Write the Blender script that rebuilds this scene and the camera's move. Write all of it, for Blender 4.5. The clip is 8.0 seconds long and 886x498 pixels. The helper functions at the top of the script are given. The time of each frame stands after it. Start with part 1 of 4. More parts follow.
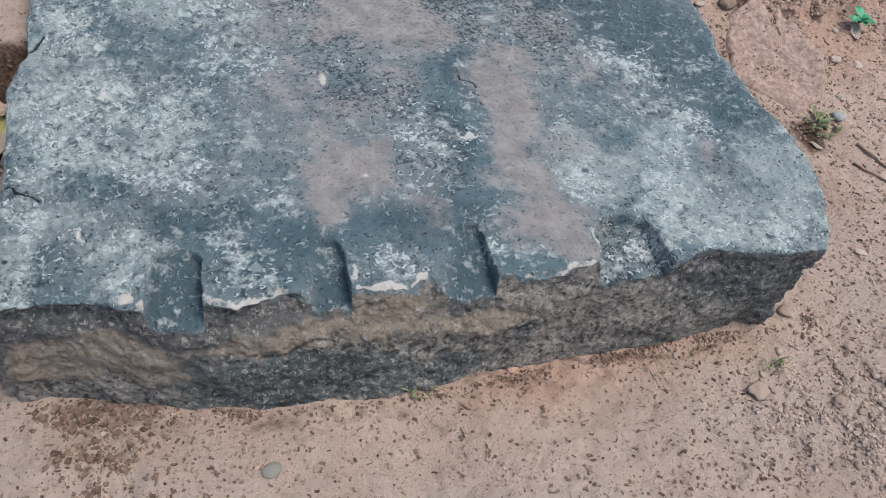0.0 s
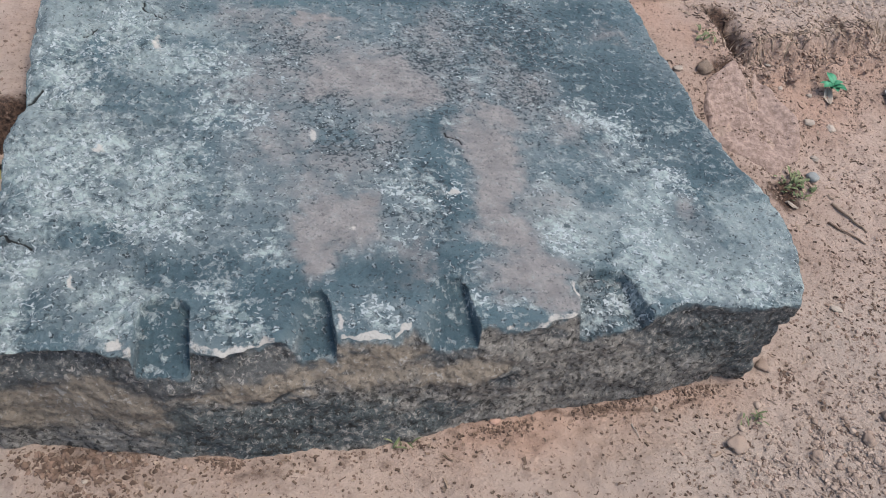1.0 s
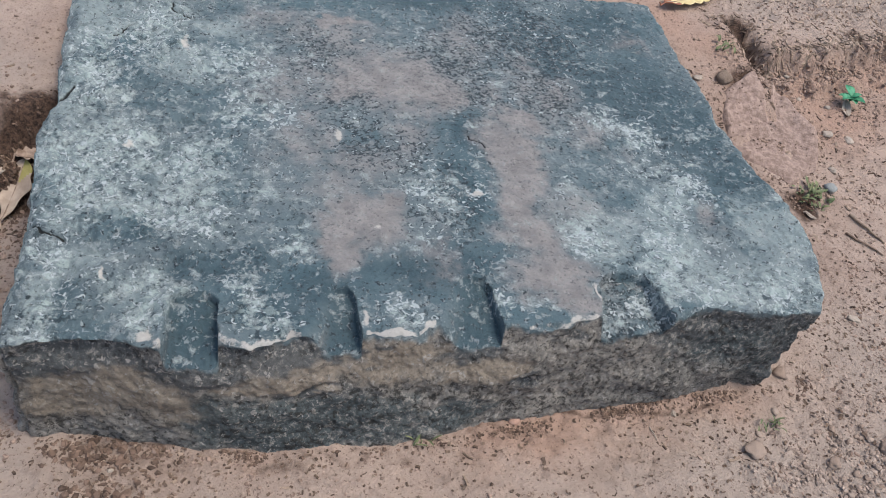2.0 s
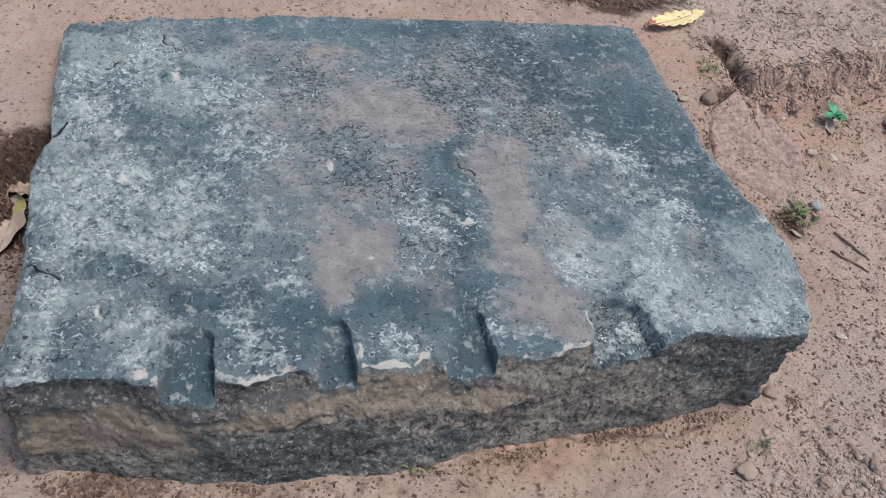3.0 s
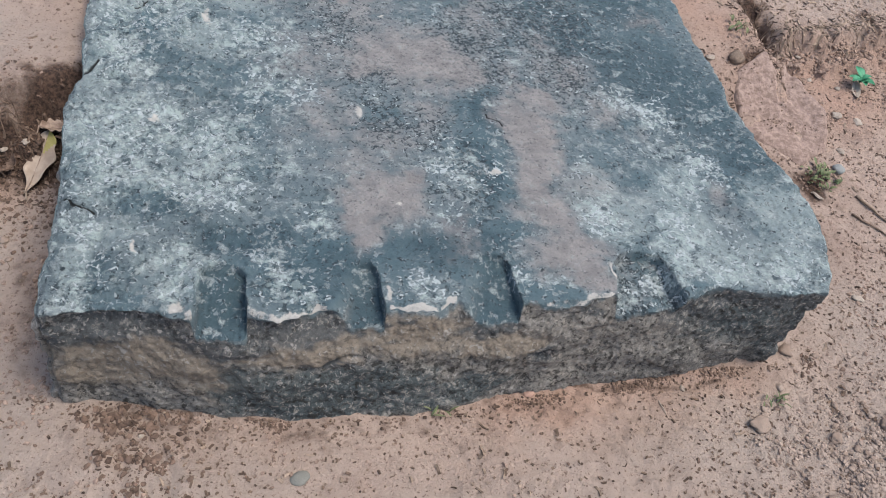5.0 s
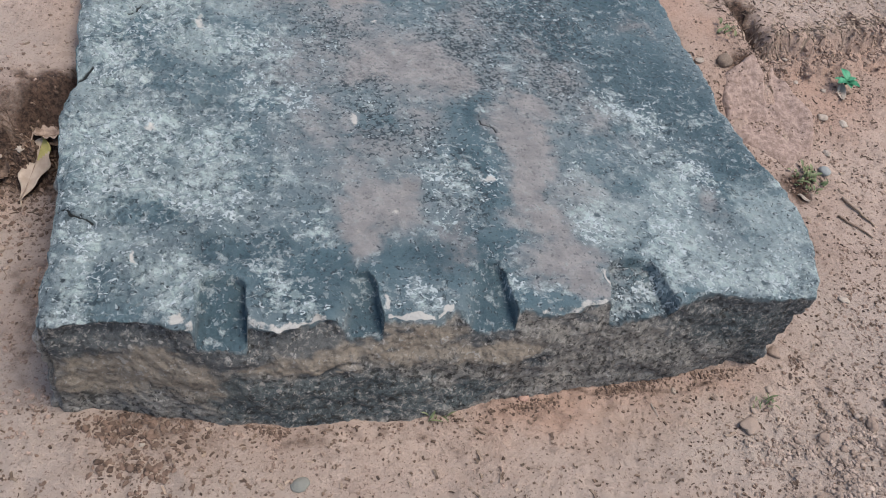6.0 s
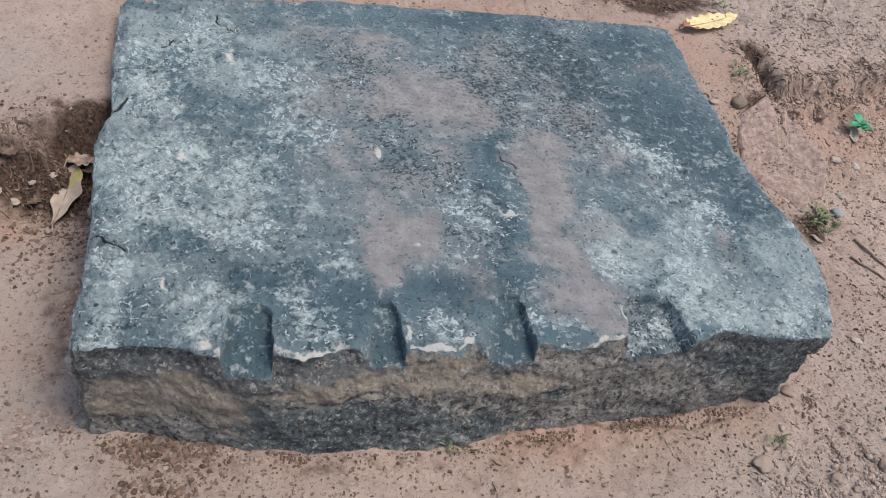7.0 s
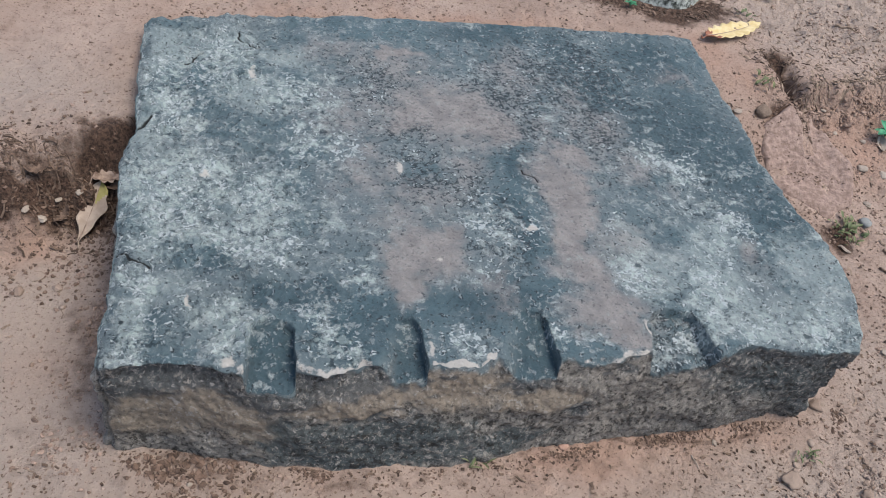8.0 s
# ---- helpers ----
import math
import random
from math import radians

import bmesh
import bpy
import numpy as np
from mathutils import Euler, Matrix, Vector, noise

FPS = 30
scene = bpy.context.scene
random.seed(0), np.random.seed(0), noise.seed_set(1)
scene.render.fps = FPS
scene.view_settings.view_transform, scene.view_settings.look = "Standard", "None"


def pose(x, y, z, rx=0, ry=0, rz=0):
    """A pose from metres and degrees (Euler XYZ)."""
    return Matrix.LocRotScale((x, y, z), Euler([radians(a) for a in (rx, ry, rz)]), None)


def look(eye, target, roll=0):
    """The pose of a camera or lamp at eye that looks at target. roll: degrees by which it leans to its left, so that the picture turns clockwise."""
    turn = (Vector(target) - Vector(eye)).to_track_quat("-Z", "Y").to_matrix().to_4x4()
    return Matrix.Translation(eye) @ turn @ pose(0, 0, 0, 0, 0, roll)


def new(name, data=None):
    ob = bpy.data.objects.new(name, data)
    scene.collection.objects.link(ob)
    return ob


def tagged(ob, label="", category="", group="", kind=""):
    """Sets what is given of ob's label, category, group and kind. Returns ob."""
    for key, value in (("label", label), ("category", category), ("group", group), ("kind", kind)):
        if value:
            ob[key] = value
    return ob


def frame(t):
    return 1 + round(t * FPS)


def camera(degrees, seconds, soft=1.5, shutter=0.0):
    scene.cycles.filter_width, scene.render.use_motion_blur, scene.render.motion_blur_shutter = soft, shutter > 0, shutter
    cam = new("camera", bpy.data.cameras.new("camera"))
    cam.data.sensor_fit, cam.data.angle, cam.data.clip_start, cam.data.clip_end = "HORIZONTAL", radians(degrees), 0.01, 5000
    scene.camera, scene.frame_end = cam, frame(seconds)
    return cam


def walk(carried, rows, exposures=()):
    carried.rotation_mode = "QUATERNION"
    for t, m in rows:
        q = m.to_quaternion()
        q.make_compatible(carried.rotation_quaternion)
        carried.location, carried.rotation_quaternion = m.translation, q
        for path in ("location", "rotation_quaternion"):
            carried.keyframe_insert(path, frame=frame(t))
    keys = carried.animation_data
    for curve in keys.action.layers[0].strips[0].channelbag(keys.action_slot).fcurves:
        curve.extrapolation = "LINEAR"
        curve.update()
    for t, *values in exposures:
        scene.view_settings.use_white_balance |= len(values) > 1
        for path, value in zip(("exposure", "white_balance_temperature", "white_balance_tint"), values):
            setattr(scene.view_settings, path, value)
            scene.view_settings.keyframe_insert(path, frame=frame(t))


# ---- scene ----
cam = camera(58.7, 8.0, soft=0.95)
PATH = [
    (0, (-0.095, -0.753, 1.224), (0.291, 0.506, -0.282), 9.2),
    (0.5, (-0.087, -0.762, 1.236), (0.313, 0.534, -0.234), 8.7),
    (1, (-0.095, -0.78, 1.244), (0.327, 0.578, -0.163), 10.0),
    (1.5, (-0.109, -0.794, 1.248), (0.311, 0.582, -0.142), 10.7),
    (1.7, (-0.122, -0.798, 1.238), (0.279, 0.573, -0.162), 10.5),
    (2.8, (-0.135, -0.797, 1.264), (0.305, 0.604, -0.095), 10.7),
    (3, (-0.134, -0.786, 1.279), (0.294, 0.606, -0.092), 10.0),
    (3.2, (-0.133, -0.7736, 1.3002), (0.3364, 0.6502, -0.0556), 11.03),
    (3.5, (-0.129, -0.791, 1.301), (0.329, 0.656, -0.001), 11.0),
    (3.8, (-0.1287, -0.8007, 1.3022), (0.4553, 0.6525, -0.0286), 13.16),
    (4, (-0.138, -0.816, 1.291), (0.389, 0.574, -0.047), 12.3),
    (4.2, (-0.1521, -0.8104, 1.2884), (0.3288, 0.5282, -0.0882), 12.22),
    (4.5, (-0.17, -0.815, 1.274), (0.243, 0.527, -0.15), 11.3),
    (5, (-0.177, -0.807, 1.27), (0.234, 0.513, -0.175), 12.0),
    (5.2, (-0.178, -0.809, 1.266), (0.231, 0.504, -0.186), 12.1),
    (6.3, (-0.214, -0.789, 1.31), (0.279, 0.502, -0.136), 14.7),
    (6.4, (-0.220, -0.794, 1.310), (0.321, 0.511, -0.106), 16.6),
    (6.5, (-0.229, -0.793, 1.308), (0.324, 0.532, -0.086), 16.6),
    (6.7, (-0.2365, -0.7955, 1.3183), (0.2798, 0.5627, -0.0836), 15.12),
    (7, (-0.233, -0.807, 1.328), (0.195, 0.548, -0.08), 13.2),
    (7.5, (-0.241, -0.797, 1.329), (0.167, 0.572, -0.071), 13.3),
    (8, (-0.233, -0.795, 1.334), (0.141, 0.582, -0.067), 11.2),
]
walk(cam, [(t, look(eye, target, roll)) for t, eye, target, roll in PATH],
     [(0, 0.87), (1, 0.85), (1.5, 0.81), (3, 0.78), (3.5, 0.68), (4, 0.68), (5, 0.86), (6.5, 0.80), (7, 0.80), (8, 0.73)])
world = bpy.data.worlds.new("world")
scene.world = world
world.use_nodes = True
sky = world.node_tree.nodes.new("ShaderNodeTexSky")
sky.sky_type = 'NISHITA'
sky.sun_disc = False
SUN_ELEVATION, SUN_AZIMUTH = radians(66), radians(112)
sky.sun_elevation, sky.sun_rotation = SUN_ELEVATION, SUN_AZIMUTH
sky.dust_density = 2.6
world.node_tree.links.new(sky.outputs[0], world.node_tree.nodes["Background"].inputs[0])
world.node_tree.nodes["Background"].inputs[1].default_value = 0.125
sun_data = bpy.data.lights.new("sun", 'SUN')
sun_data.energy, sun_data.angle, sun_data.color = 1.55, radians(28), (1.0, 0.94, 0.86)
sun = new("sun", sun_data)
sun.matrix_world = look((3 * math.sin(SUN_AZIMUTH), 3 * math.cos(SUN_AZIMUTH), 3 * math.tan(SUN_ELEVATION)), (0, 0, 0))


# ---- noise in numpy ----
def ss(a, b, v):
    t = np.clip((v - a) / (b - a), 0, 1)
    return t * t * (3 - 2 * t)


TABLES = {}


def vnoise(x, y, f, seed):
    """Smooth noise from -1 to 1, f cells to the metre."""
    if seed not in TABLES:
        TABLES[seed] = np.random.RandomState(seed).uniform(-1, 1, (256, 256))
    tab = TABLES[seed]
    X, Y = np.asarray(x, float) * f + 71.3, np.asarray(y, float) * f + 37.7
    i, j = np.floor(X).astype(int), np.floor(Y).astype(int)
    a, b = X - i, Y - j
    a, b = a * a * (3 - 2 * a), b * b * (3 - 2 * b)
    i0, i1, j0, j1 = i & 255, (i + 1) & 255, j & 255, (j + 1) & 255
    return (tab[i0, j0] * (1 - a) + tab[i1, j0] * a) * (1 - b) + (tab[i0, j1] * (1 - a) + tab[i1, j1] * a) * b


def fbm(x, y, f, seed, octaves=4, gain=0.5):
    s, amp = 0, 1.0
    for k in range(octaves):
        s = s + amp * vnoise(x, y, f * 2.03 ** k, seed + k)
        amp *= gain
    return s


def blobs(x, y, rows, rough=0.25, f=14, seed=90):
    """1 inside the soft-edged ellipses (x, y, rx, ry), 0 outside."""
    wx = x + 0.02 * rough * 4 * fbm(x, y, f, seed, 3)
    wy = y + 0.02 * rough * 4 * fbm(x, y, f, seed + 40, 3)
    wx = wx + 0.012 * fbm(x, y, 60, seed + 80, 2) * rough * 3
    wy = wy + 0.012 * fbm(x, y, 60, seed + 90, 2) * rough * 3
    out = np.zeros_like(x)
    for cx, cy, rx, ry in rows:
        d = ((wx - cx) / rx) ** 2 + ((wy - cy) / ry) ** 2
        out = np.maximum(out, np.exp(-0.7 * d))
    return out


# ---- node helpers ----
def material(name):
    m = bpy.data.materials.new(name)
    m.use_nodes = True
    return m, m.node_tree, m.node_tree.nodes["Principled BSDF"]


def nnoise(nt, scale, detail=4.0, rough=0.55, coord=None, dist=0.0):
    if coord is None:
        coord = nt.nodes.new("ShaderNodeTexCoord").outputs["Object"]
    n = nt.nodes.new("ShaderNodeTexNoise")
    n.inputs["Scale"].default_value, n.inputs["Detail"].default_value = scale, detail
    n.inputs["Roughness"].default_value, n.inputs["Distortion"].default_value = rough, dist
    nt.links.new(coord, n.inputs["Vector"])
    return n.outputs[0]


def attr(nt, name):
    n = nt.nodes.new("ShaderNodeAttribute")
    n.attribute_name = name
    return n.outputs["Fac"]


def calc(nt, op, a, b):
    n = nt.nodes.new("ShaderNodeMath")
    n.operation = op
    for k, v in enumerate((a, b)):
        if isinstance(v, (int, float)):
            n.inputs[k].default_value = v
        else:
            nt.links.new(v, n.inputs[k])
    return n.outputs[0]


def remap(nt, v, lo, hi, a=0.0, b=1.0):
    n = nt.nodes.new("ShaderNodeMapRange")
    n.interpolation_type = 'SMOOTHSTEP'
    nt.links.new(v, n.inputs[0])
    for k, q in enumerate((lo, hi, a, b)):
        n.inputs[k + 1].default_value = q
    return n.outputs[0]


def mix(nt, fac, a, b):
    n = nt.nodes.new("ShaderNodeMix")
    n.data_type = 'RGBA'
    for k, v in ((0, fac), (6, a), (7, b)):
        if isinstance(v, (int, float)):
            n.inputs[k].default_value = v
        elif isinstance(v, tuple):
            n.inputs[k].default_value = (*v, 1)
        else:
            nt.links.new(v, n.inputs[k])
    return n.outputs[2]


def bump(nt, bsdf, layers):
    last = None
    for h, strength, dist in layers:
        n = nt.nodes.new("ShaderNodeBump")
        n.inputs["Strength"].default_value, n.inputs["Distance"].default_value = strength, dist
        nt.links.new(h, n.inputs["Height"])
        if last is not None:
            nt.links.new(last, n.inputs["Normal"])
        last = n.outputs[0]
    nt.links.new(last, bsdf.inputs["Normal"])


def stone_material():
    m, nt, b = material("weathered_stone")
    big, mid = nnoise(nt, 5, 5, 0.6), nnoise(nt, 24, 7, 0.68)
    speck, pit = nnoise(nt, 38, 8, 0.80, dist=0.25), nnoise(nt, 95, 6, 0.68)
    fine = nnoise(nt, 380, 5, 0.75)
    crowd = calc(nt, 'MULTIPLY', calc(nt, 'SUBTRACT', nnoise(nt, 13, 6, 0.7), 0.5), 0.42)
    fleck = calc(nt, 'ADD', nnoise(nt, 80, 5, 0.6), crowd)
    chip = calc(nt, 'ADD', nnoise(nt, 95, 4, 0.6, dist=0.8), crowd)
    clump = nnoise(nt, 11, 5, 0.62, dist=0.4)

    def patch(name, lo, hi, top, broken=0.9, grain=0.5):
        """A mask from the mesh with its edge broken up by the stone's own mottling."""
        v = calc(nt, 'ADD', attr(nt, name), calc(nt, 'MULTIPLY', calc(nt, 'SUBTRACT', mid, 0.5), broken))
        v = calc(nt, 'ADD', v, calc(nt, 'MULTIPLY', calc(nt, 'SUBTRACT', speck, 0.5), grain))
        return remap(nt, v, lo, hi, 0, top)

    c = mix(nt, remap(nt, big, 0.33, 0.67), (0.098, 0.160, 0.182), (0.178, 0.224, 0.235))
    c = mix(nt, remap(nt, mid, 0.46, 0.66, 0, 0.55), c, (0.215, 0.262, 0.272))
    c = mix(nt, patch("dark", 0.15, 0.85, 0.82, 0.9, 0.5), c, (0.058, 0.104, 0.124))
    c = mix(nt, remap(nt, calc(nt, 'ADD', calc(nt, 'ADD', attr(nt, "pale"), calc(nt, 'MULTIPLY', calc(nt, 'SUBTRACT', clump, 0.5), 1.25)), calc(nt, 'MULTIPLY', calc(nt, 'SUBTRACT', mid, 0.5), 1.0)), 0.20, 0.90, 0, 0.60), c, (0.398, 0.470, 0.456))
    # thin film of pinkish-grey earth
    film = patch("dust", 0.10, 0.82, 0.84, 0.70, 0.45)
    c = mix(nt, film, c, mix(nt, remap(nt, mid, 0.35, 0.65), (0.282, 0.258, 0.242), (0.395, 0.358, 0.334)))
    # grain: dark pits and pale crystals, fewer where the film covers them and on the smooth worn stretches
    bare = remap(nt, film, 0.25, 0.8, 1.0, 0.12)
    grown = calc(nt, 'ADD', attr(nt, "lichen"), attr(nt, "pits"))
    busy = calc(nt, 'MULTIPLY', bare, remap(nt, calc(nt, 'ADD', grown, calc(nt, 'MULTIPLY', calc(nt, 'SUBTRACT', big, 0.5), 1.2)), 0.05, 0.7, 0.40, 1.0))
    spots = calc(nt, 'MULTIPLY', busy, remap(nt, attr(nt, "pale"), 0.3, 0.9, 1.0, 0.40))
    c = mix(nt, calc(nt, 'MULTIPLY', remap(nt, fleck, 0.43, 0.39, 0, 0.85), spots), c, (0.030, 0.050, 0.060))
    c = mix(nt, calc(nt, 'MULTIPLY', remap(nt, fine, 0.44, 0.39, 0, 0.22), busy), c, (0.030, 0.044, 0.052))
    holes = calc(nt, 'ADD', pit, calc(nt, 'MULTIPLY', attr(nt, "pits"), 0.085))
    c = mix(nt, calc(nt, 'MULTIPLY', remap(nt, holes, 0.580, 0.60, 0, 0.92), remap(nt, bare, 0.1, 0.6, 0.45, 1.0)), c, (0.028, 0.042, 0.050))
    lich = calc(nt, 'ADD', speck, calc(nt, 'MULTIPLY', attr(nt, "lichen"), 0.085))
    lich = calc(nt, 'ADD', lich, calc(nt, 'ADD', calc(nt, 'MULTIPLY', calc(nt, 'SUBTRACT', mid, 0.5), 0.30), calc(nt, 'MULTIPLY', calc(nt, 'SUBTRACT', clump, 0.5), 0.28)))
    pale = mix(nt, mid, (0.290, 0.345, 0.342), (0.420, 0.452, 0.440))
    c = mix(nt, calc(nt, 'MULTIPLY', remap(nt, lich, 0.560, 0.60, 0, 0.62), remap(nt, bare, 0.1, 0.7, 0.35, 1.0)), c, pale)
    c = mix(nt, calc(nt, 'MULTIPLY', remap(nt, lich, 0.635, 0.680, 0, 0.72), remap(nt, bare, 0.1, 0.7, 0.35, 1.0)), c, (0.500, 0.590, 0.560))
    c = mix(nt, calc(nt, 'MULTIPLY', remap(nt, fine, 0.60, 0.66, 0, 0.22), busy), c, (0.440, 0.490, 0.490))
    c = mix(nt, calc(nt, 'MULTIPLY', remap(nt, calc(nt, 'ADD', chip, calc(nt, 'MULTIPLY', attr(nt, "lichen"), 0.07)), 0.620, 0.65, 0, 0.90), busy), c, (0.580, 0.640, 0.640))
    # crust of lichen broken into pale flakes with dark gaps between them
    crust = nnoise(nt, 58, 6, 0.74, dist=0.35)
    cover = calc(nt, 'MULTIPLY', calc(nt, 'ADD', calc(nt, 'ADD', calc(nt, 'MULTIPLY', attr(nt, "pale"), 0.30), calc(nt, 'MULTIPLY', attr(nt, "lichen"), 0.80)), calc(nt, 'MULTIPLY', calc(nt, 'SUBTRACT', clump, 0.5), 1.15)), remap(nt, film, 0.2, 0.8, 1.0, 0.35))
    grainy = calc(nt, 'MAXIMUM', cover, calc(nt, 'MULTIPLY', attr(nt, "pits"), 0.75))
    c = mix(nt, calc(nt, 'MULTIPLY', remap(nt, crust, 0.440, 0.390, 0, 0.80), remap(nt, grainy, 0.20, 1.0)), c, (0.045, 0.074, 0.086))
    c = mix(nt, calc(nt, 'MULTIPLY', remap(nt, crust, 0.530, 0.575, 0, 0.78), remap(nt, cover, 0.26, 0.95)), c, mix(nt, mid, (0.355, 0.440, 0.418), (0.530, 0.625, 0.585)))
    c = mix(nt, calc(nt, 'MULTIPLY', remap(nt, crust, 0.560, 0.600, 0, 0.50), remap(nt, attr(nt, "pits"), 0.3, 0.8)), c, (0.320, 0.325, 0.318))
    c = mix(nt, patch("cream", 0.50, 0.85, 0.86, 0.9, 2.2), c, (0.640, 0.605, 0.545))
    # inside of the cracks, its shade painted near-black into the colour
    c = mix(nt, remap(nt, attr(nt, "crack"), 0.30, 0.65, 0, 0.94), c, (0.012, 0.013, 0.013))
    # broken side faces
    wbig, wmid, wfine = nnoise(nt, 9, 5, 0.6), nnoise(nt, 34, 5, 0.6), nnoise(nt, 75, 8, 0.85, dist=0.2)
    w = mix(nt, remap(nt, wbig, 0.35, 0.65), (0.190, 0.182, 0.165), (0.315, 0.292, 0.255))
    dusty = calc(nt, 'ADD', attr(nt, "earthy"), calc(nt, 'MULTIPLY', calc(nt, 'SUBTRACT', wmid, 0.5), 0.9))
    w = mix(nt, remap(nt, dusty, 0.12, 0.70, 0, 0.88), w, mix(nt, wmid, (0.265, 0.220, 0.168), (0.410, 0.342, 0.262)))
    tint = calc(nt, 'ADD', attr(nt, "teal"), calc(nt, 'MULTIPLY', calc(nt, 'SUBTRACT', wmid, 0.5), 0.8))
    w = mix(nt, remap(nt, tint, 0.18, 0.65, 0, 0.90), w, mix(nt, wbig, (0.052, 0.072, 0.078), (0.118, 0.146, 0.148)))
    # bare dark fracture stone, with shade of undercut, pit and crack painted in
    fresh_and_shade = calc(nt, 'ADD', attr(nt, "fresh_and_shade"), calc(nt, 'MULTIPLY', calc(nt, 'SUBTRACT', wmid, 0.5), 0.9))
    w = mix(nt, remap(nt, fresh_and_shade, 0.12, 0.6, 0, 0.92), w, mix(nt, wmid, (0.060, 0.070, 0.075), (0.160, 0.168, 0.166)))
    calm = remap(nt, dusty, 0.15, 0.75, 1.0, 0.42)
    w = mix(nt, calc(nt, 'MULTIPLY', remap(nt, wfine, 0.46, 0.42, 0, 0.82), calm), w, (0.028, 0.028, 0.026))
    w = mix(nt, calc(nt, 'MULTIPLY', remap(nt, fleck, 0.43, 0.40, 0, 0.80), calm), w, (0.035, 0.034, 0.030))
    w = mix(nt, calc(nt, 'MULTIPLY', remap(nt, wfine, 0.54, 0.58, 0, 0.72), calm), w, (0.460, 0.425, 0.370))
    w = mix(nt, remap(nt, chip, 0.61, 0.64, 0, 0.70), w, (0.470, 0.440, 0.395))
    c = mix(nt, attr(nt, "side"), c, w)
    nt.links.new(c, b.inputs["Base Color"])
    nt.links.new(remap(nt, speck, 0.3, 0.7, 0.72, 0.95), b.inputs["Roughness"])
    b.inputs["Specular IOR Level"].default_value = 0.35
    bump(nt, b, [(mid, 0.6, 0.012), (speck, 1.0, 0.012), (chip, 0.9, 0.006), (fine, 0.7, 0.003)])
    return m


def earth_material():
    m, nt, b = material("red_earth")
    big, mid = nnoise(nt, 4, 5, 0.6), nnoise(nt, 26, 6, 0.65)
    fine, grit = nnoise(nt, 130, 6, 0.7), nnoise(nt, 480, 3, 0.7)
    c = mix(nt, remap(nt, big, 0.35, 0.65), (0.405, 0.298, 0.238), (0.495, 0.382, 0.312))
    c = mix(nt, remap(nt, mid, 0.48, 0.72, 0, 0.5), c, (0.285, 0.204, 0.160))
    c = mix(nt, calc(nt, 'MULTIPLY', attr(nt, "grey"), 0.8), c, mix(nt, mid, (0.365, 0.298, 0.248), (0.510, 0.425, 0.360)))
    # red earth, with the sunlit strip behind the slab painted in
    c = mix(nt, calc(nt, 'MULTIPLY', attr(nt, "red"), 0.75), c, mix(nt, mid, (0.385, 0.238, 0.172), (0.520, 0.352, 0.268)))
    # humus, plus shade of the pit and the terrace recess put into colour
    c = mix(nt, remap(nt, calc(nt, 'ADD', attr(nt, "humus_and_shade"), calc(nt, 'MULTIPLY', calc(nt, 'SUBTRACT', mid, 0.5), 1.2)), 0.05, 0.75, 0, 0.95), c, mix(nt, remap(nt, fine, 0.35, 0.65), (0.018, 0.011, 0.008), (0.130, 0.078, 0.055)))
    c = mix(nt, remap(nt, fine, 0.575, 0.615, 0, 0.72), c, (0.140, 0.088, 0.064))
    c = mix(nt, calc(nt, 'MULTIPLY', remap(nt, grit, 0.57, 0.65, 0, 0.5), remap(nt, attr(nt, "humus_and_shade"), 0.2, 0.7, 1.0, 0.15)), c, (0.500, 0.410, 0.335))
    nt.links.new(c, b.inputs["Base Color"])
    b.inputs["Roughness"].default_value = 0.95
    b.inputs["Specular IOR Level"].default_value = 0.2
    bump(nt, b, [(mid, 0.8, 0.014), (fine, 1.0, 0.009), (grit, 0.7, 0.003)])
    return m


def simple_material(name, a, c, scale=60, rough=0.85, island=False, random_ob=False, bump_d=0.002):
    m, nt, b = material(name)
    f = remap(nt, nnoise(nt, scale, 5, 0.65), 0.35, 0.65)
    if island or random_ob:
        g = nt.nodes.new("ShaderNodeNewGeometry").outputs["Random Per Island"] if island else nt.nodes.new("ShaderNodeObjectInfo").outputs["Random"]
        f = calc(nt, 'ADD', calc(nt, 'MULTIPLY', f, 0.35), calc(nt, 'MULTIPLY', g, 0.65))
    nt.links.new(mix(nt, f, a, c), b.inputs["Base Color"])
    b.inputs["Roughness"].default_value = rough
    b.inputs["Specular IOR Level"].default_value = 0.3
    bump(nt, b, [(nnoise(nt, scale * 3, 4, 0.6), 0.5, bump_d)])
    return m


STONE, EARTH = stone_material(), earth_material()
CLOD = simple_material("earth_clod", (0.120, 0.080, 0.060), (0.400, 0.292, 0.230), 90, 0.95, island=True)
GRAVEL = simple_material("gravel_grain", (0.120, 0.088, 0.070), (0.450, 0.355, 0.290), 90, 0.9, island=True)
LITTER = simple_material("dry_litter", (0.060, 0.040, 0.028), (0.470, 0.360, 0.270), 90, 0.9, island=True)
# dark scraps of litter; also colours the slivers that stand for crumb shadows
LITTER_AND_SHADOW = simple_material("litter_and_shadow", (0.040, 0.026, 0.020), (0.230, 0.160, 0.115), 90, 0.9, island=True)
PEBBLE = simple_material("pebble_stone", (0.220, 0.158, 0.120), (0.400, 0.318, 0.258), 45, 0.8, random_ob=True)
PALE = simple_material("pale_pebble", (0.270, 0.222, 0.180), (0.430, 0.370, 0.305), 45, 0.75, random_ob=True)
GREY_PEBBLE = simple_material("grey_pebble", (0.200, 0.215, 0.205), (0.300, 0.310, 0.295), 45, 0.75)
DULL_PEBBLE = simple_material("dull_pebble", (0.150, 0.150, 0.128), (0.250, 0.245, 0.215), 60, 0.85)
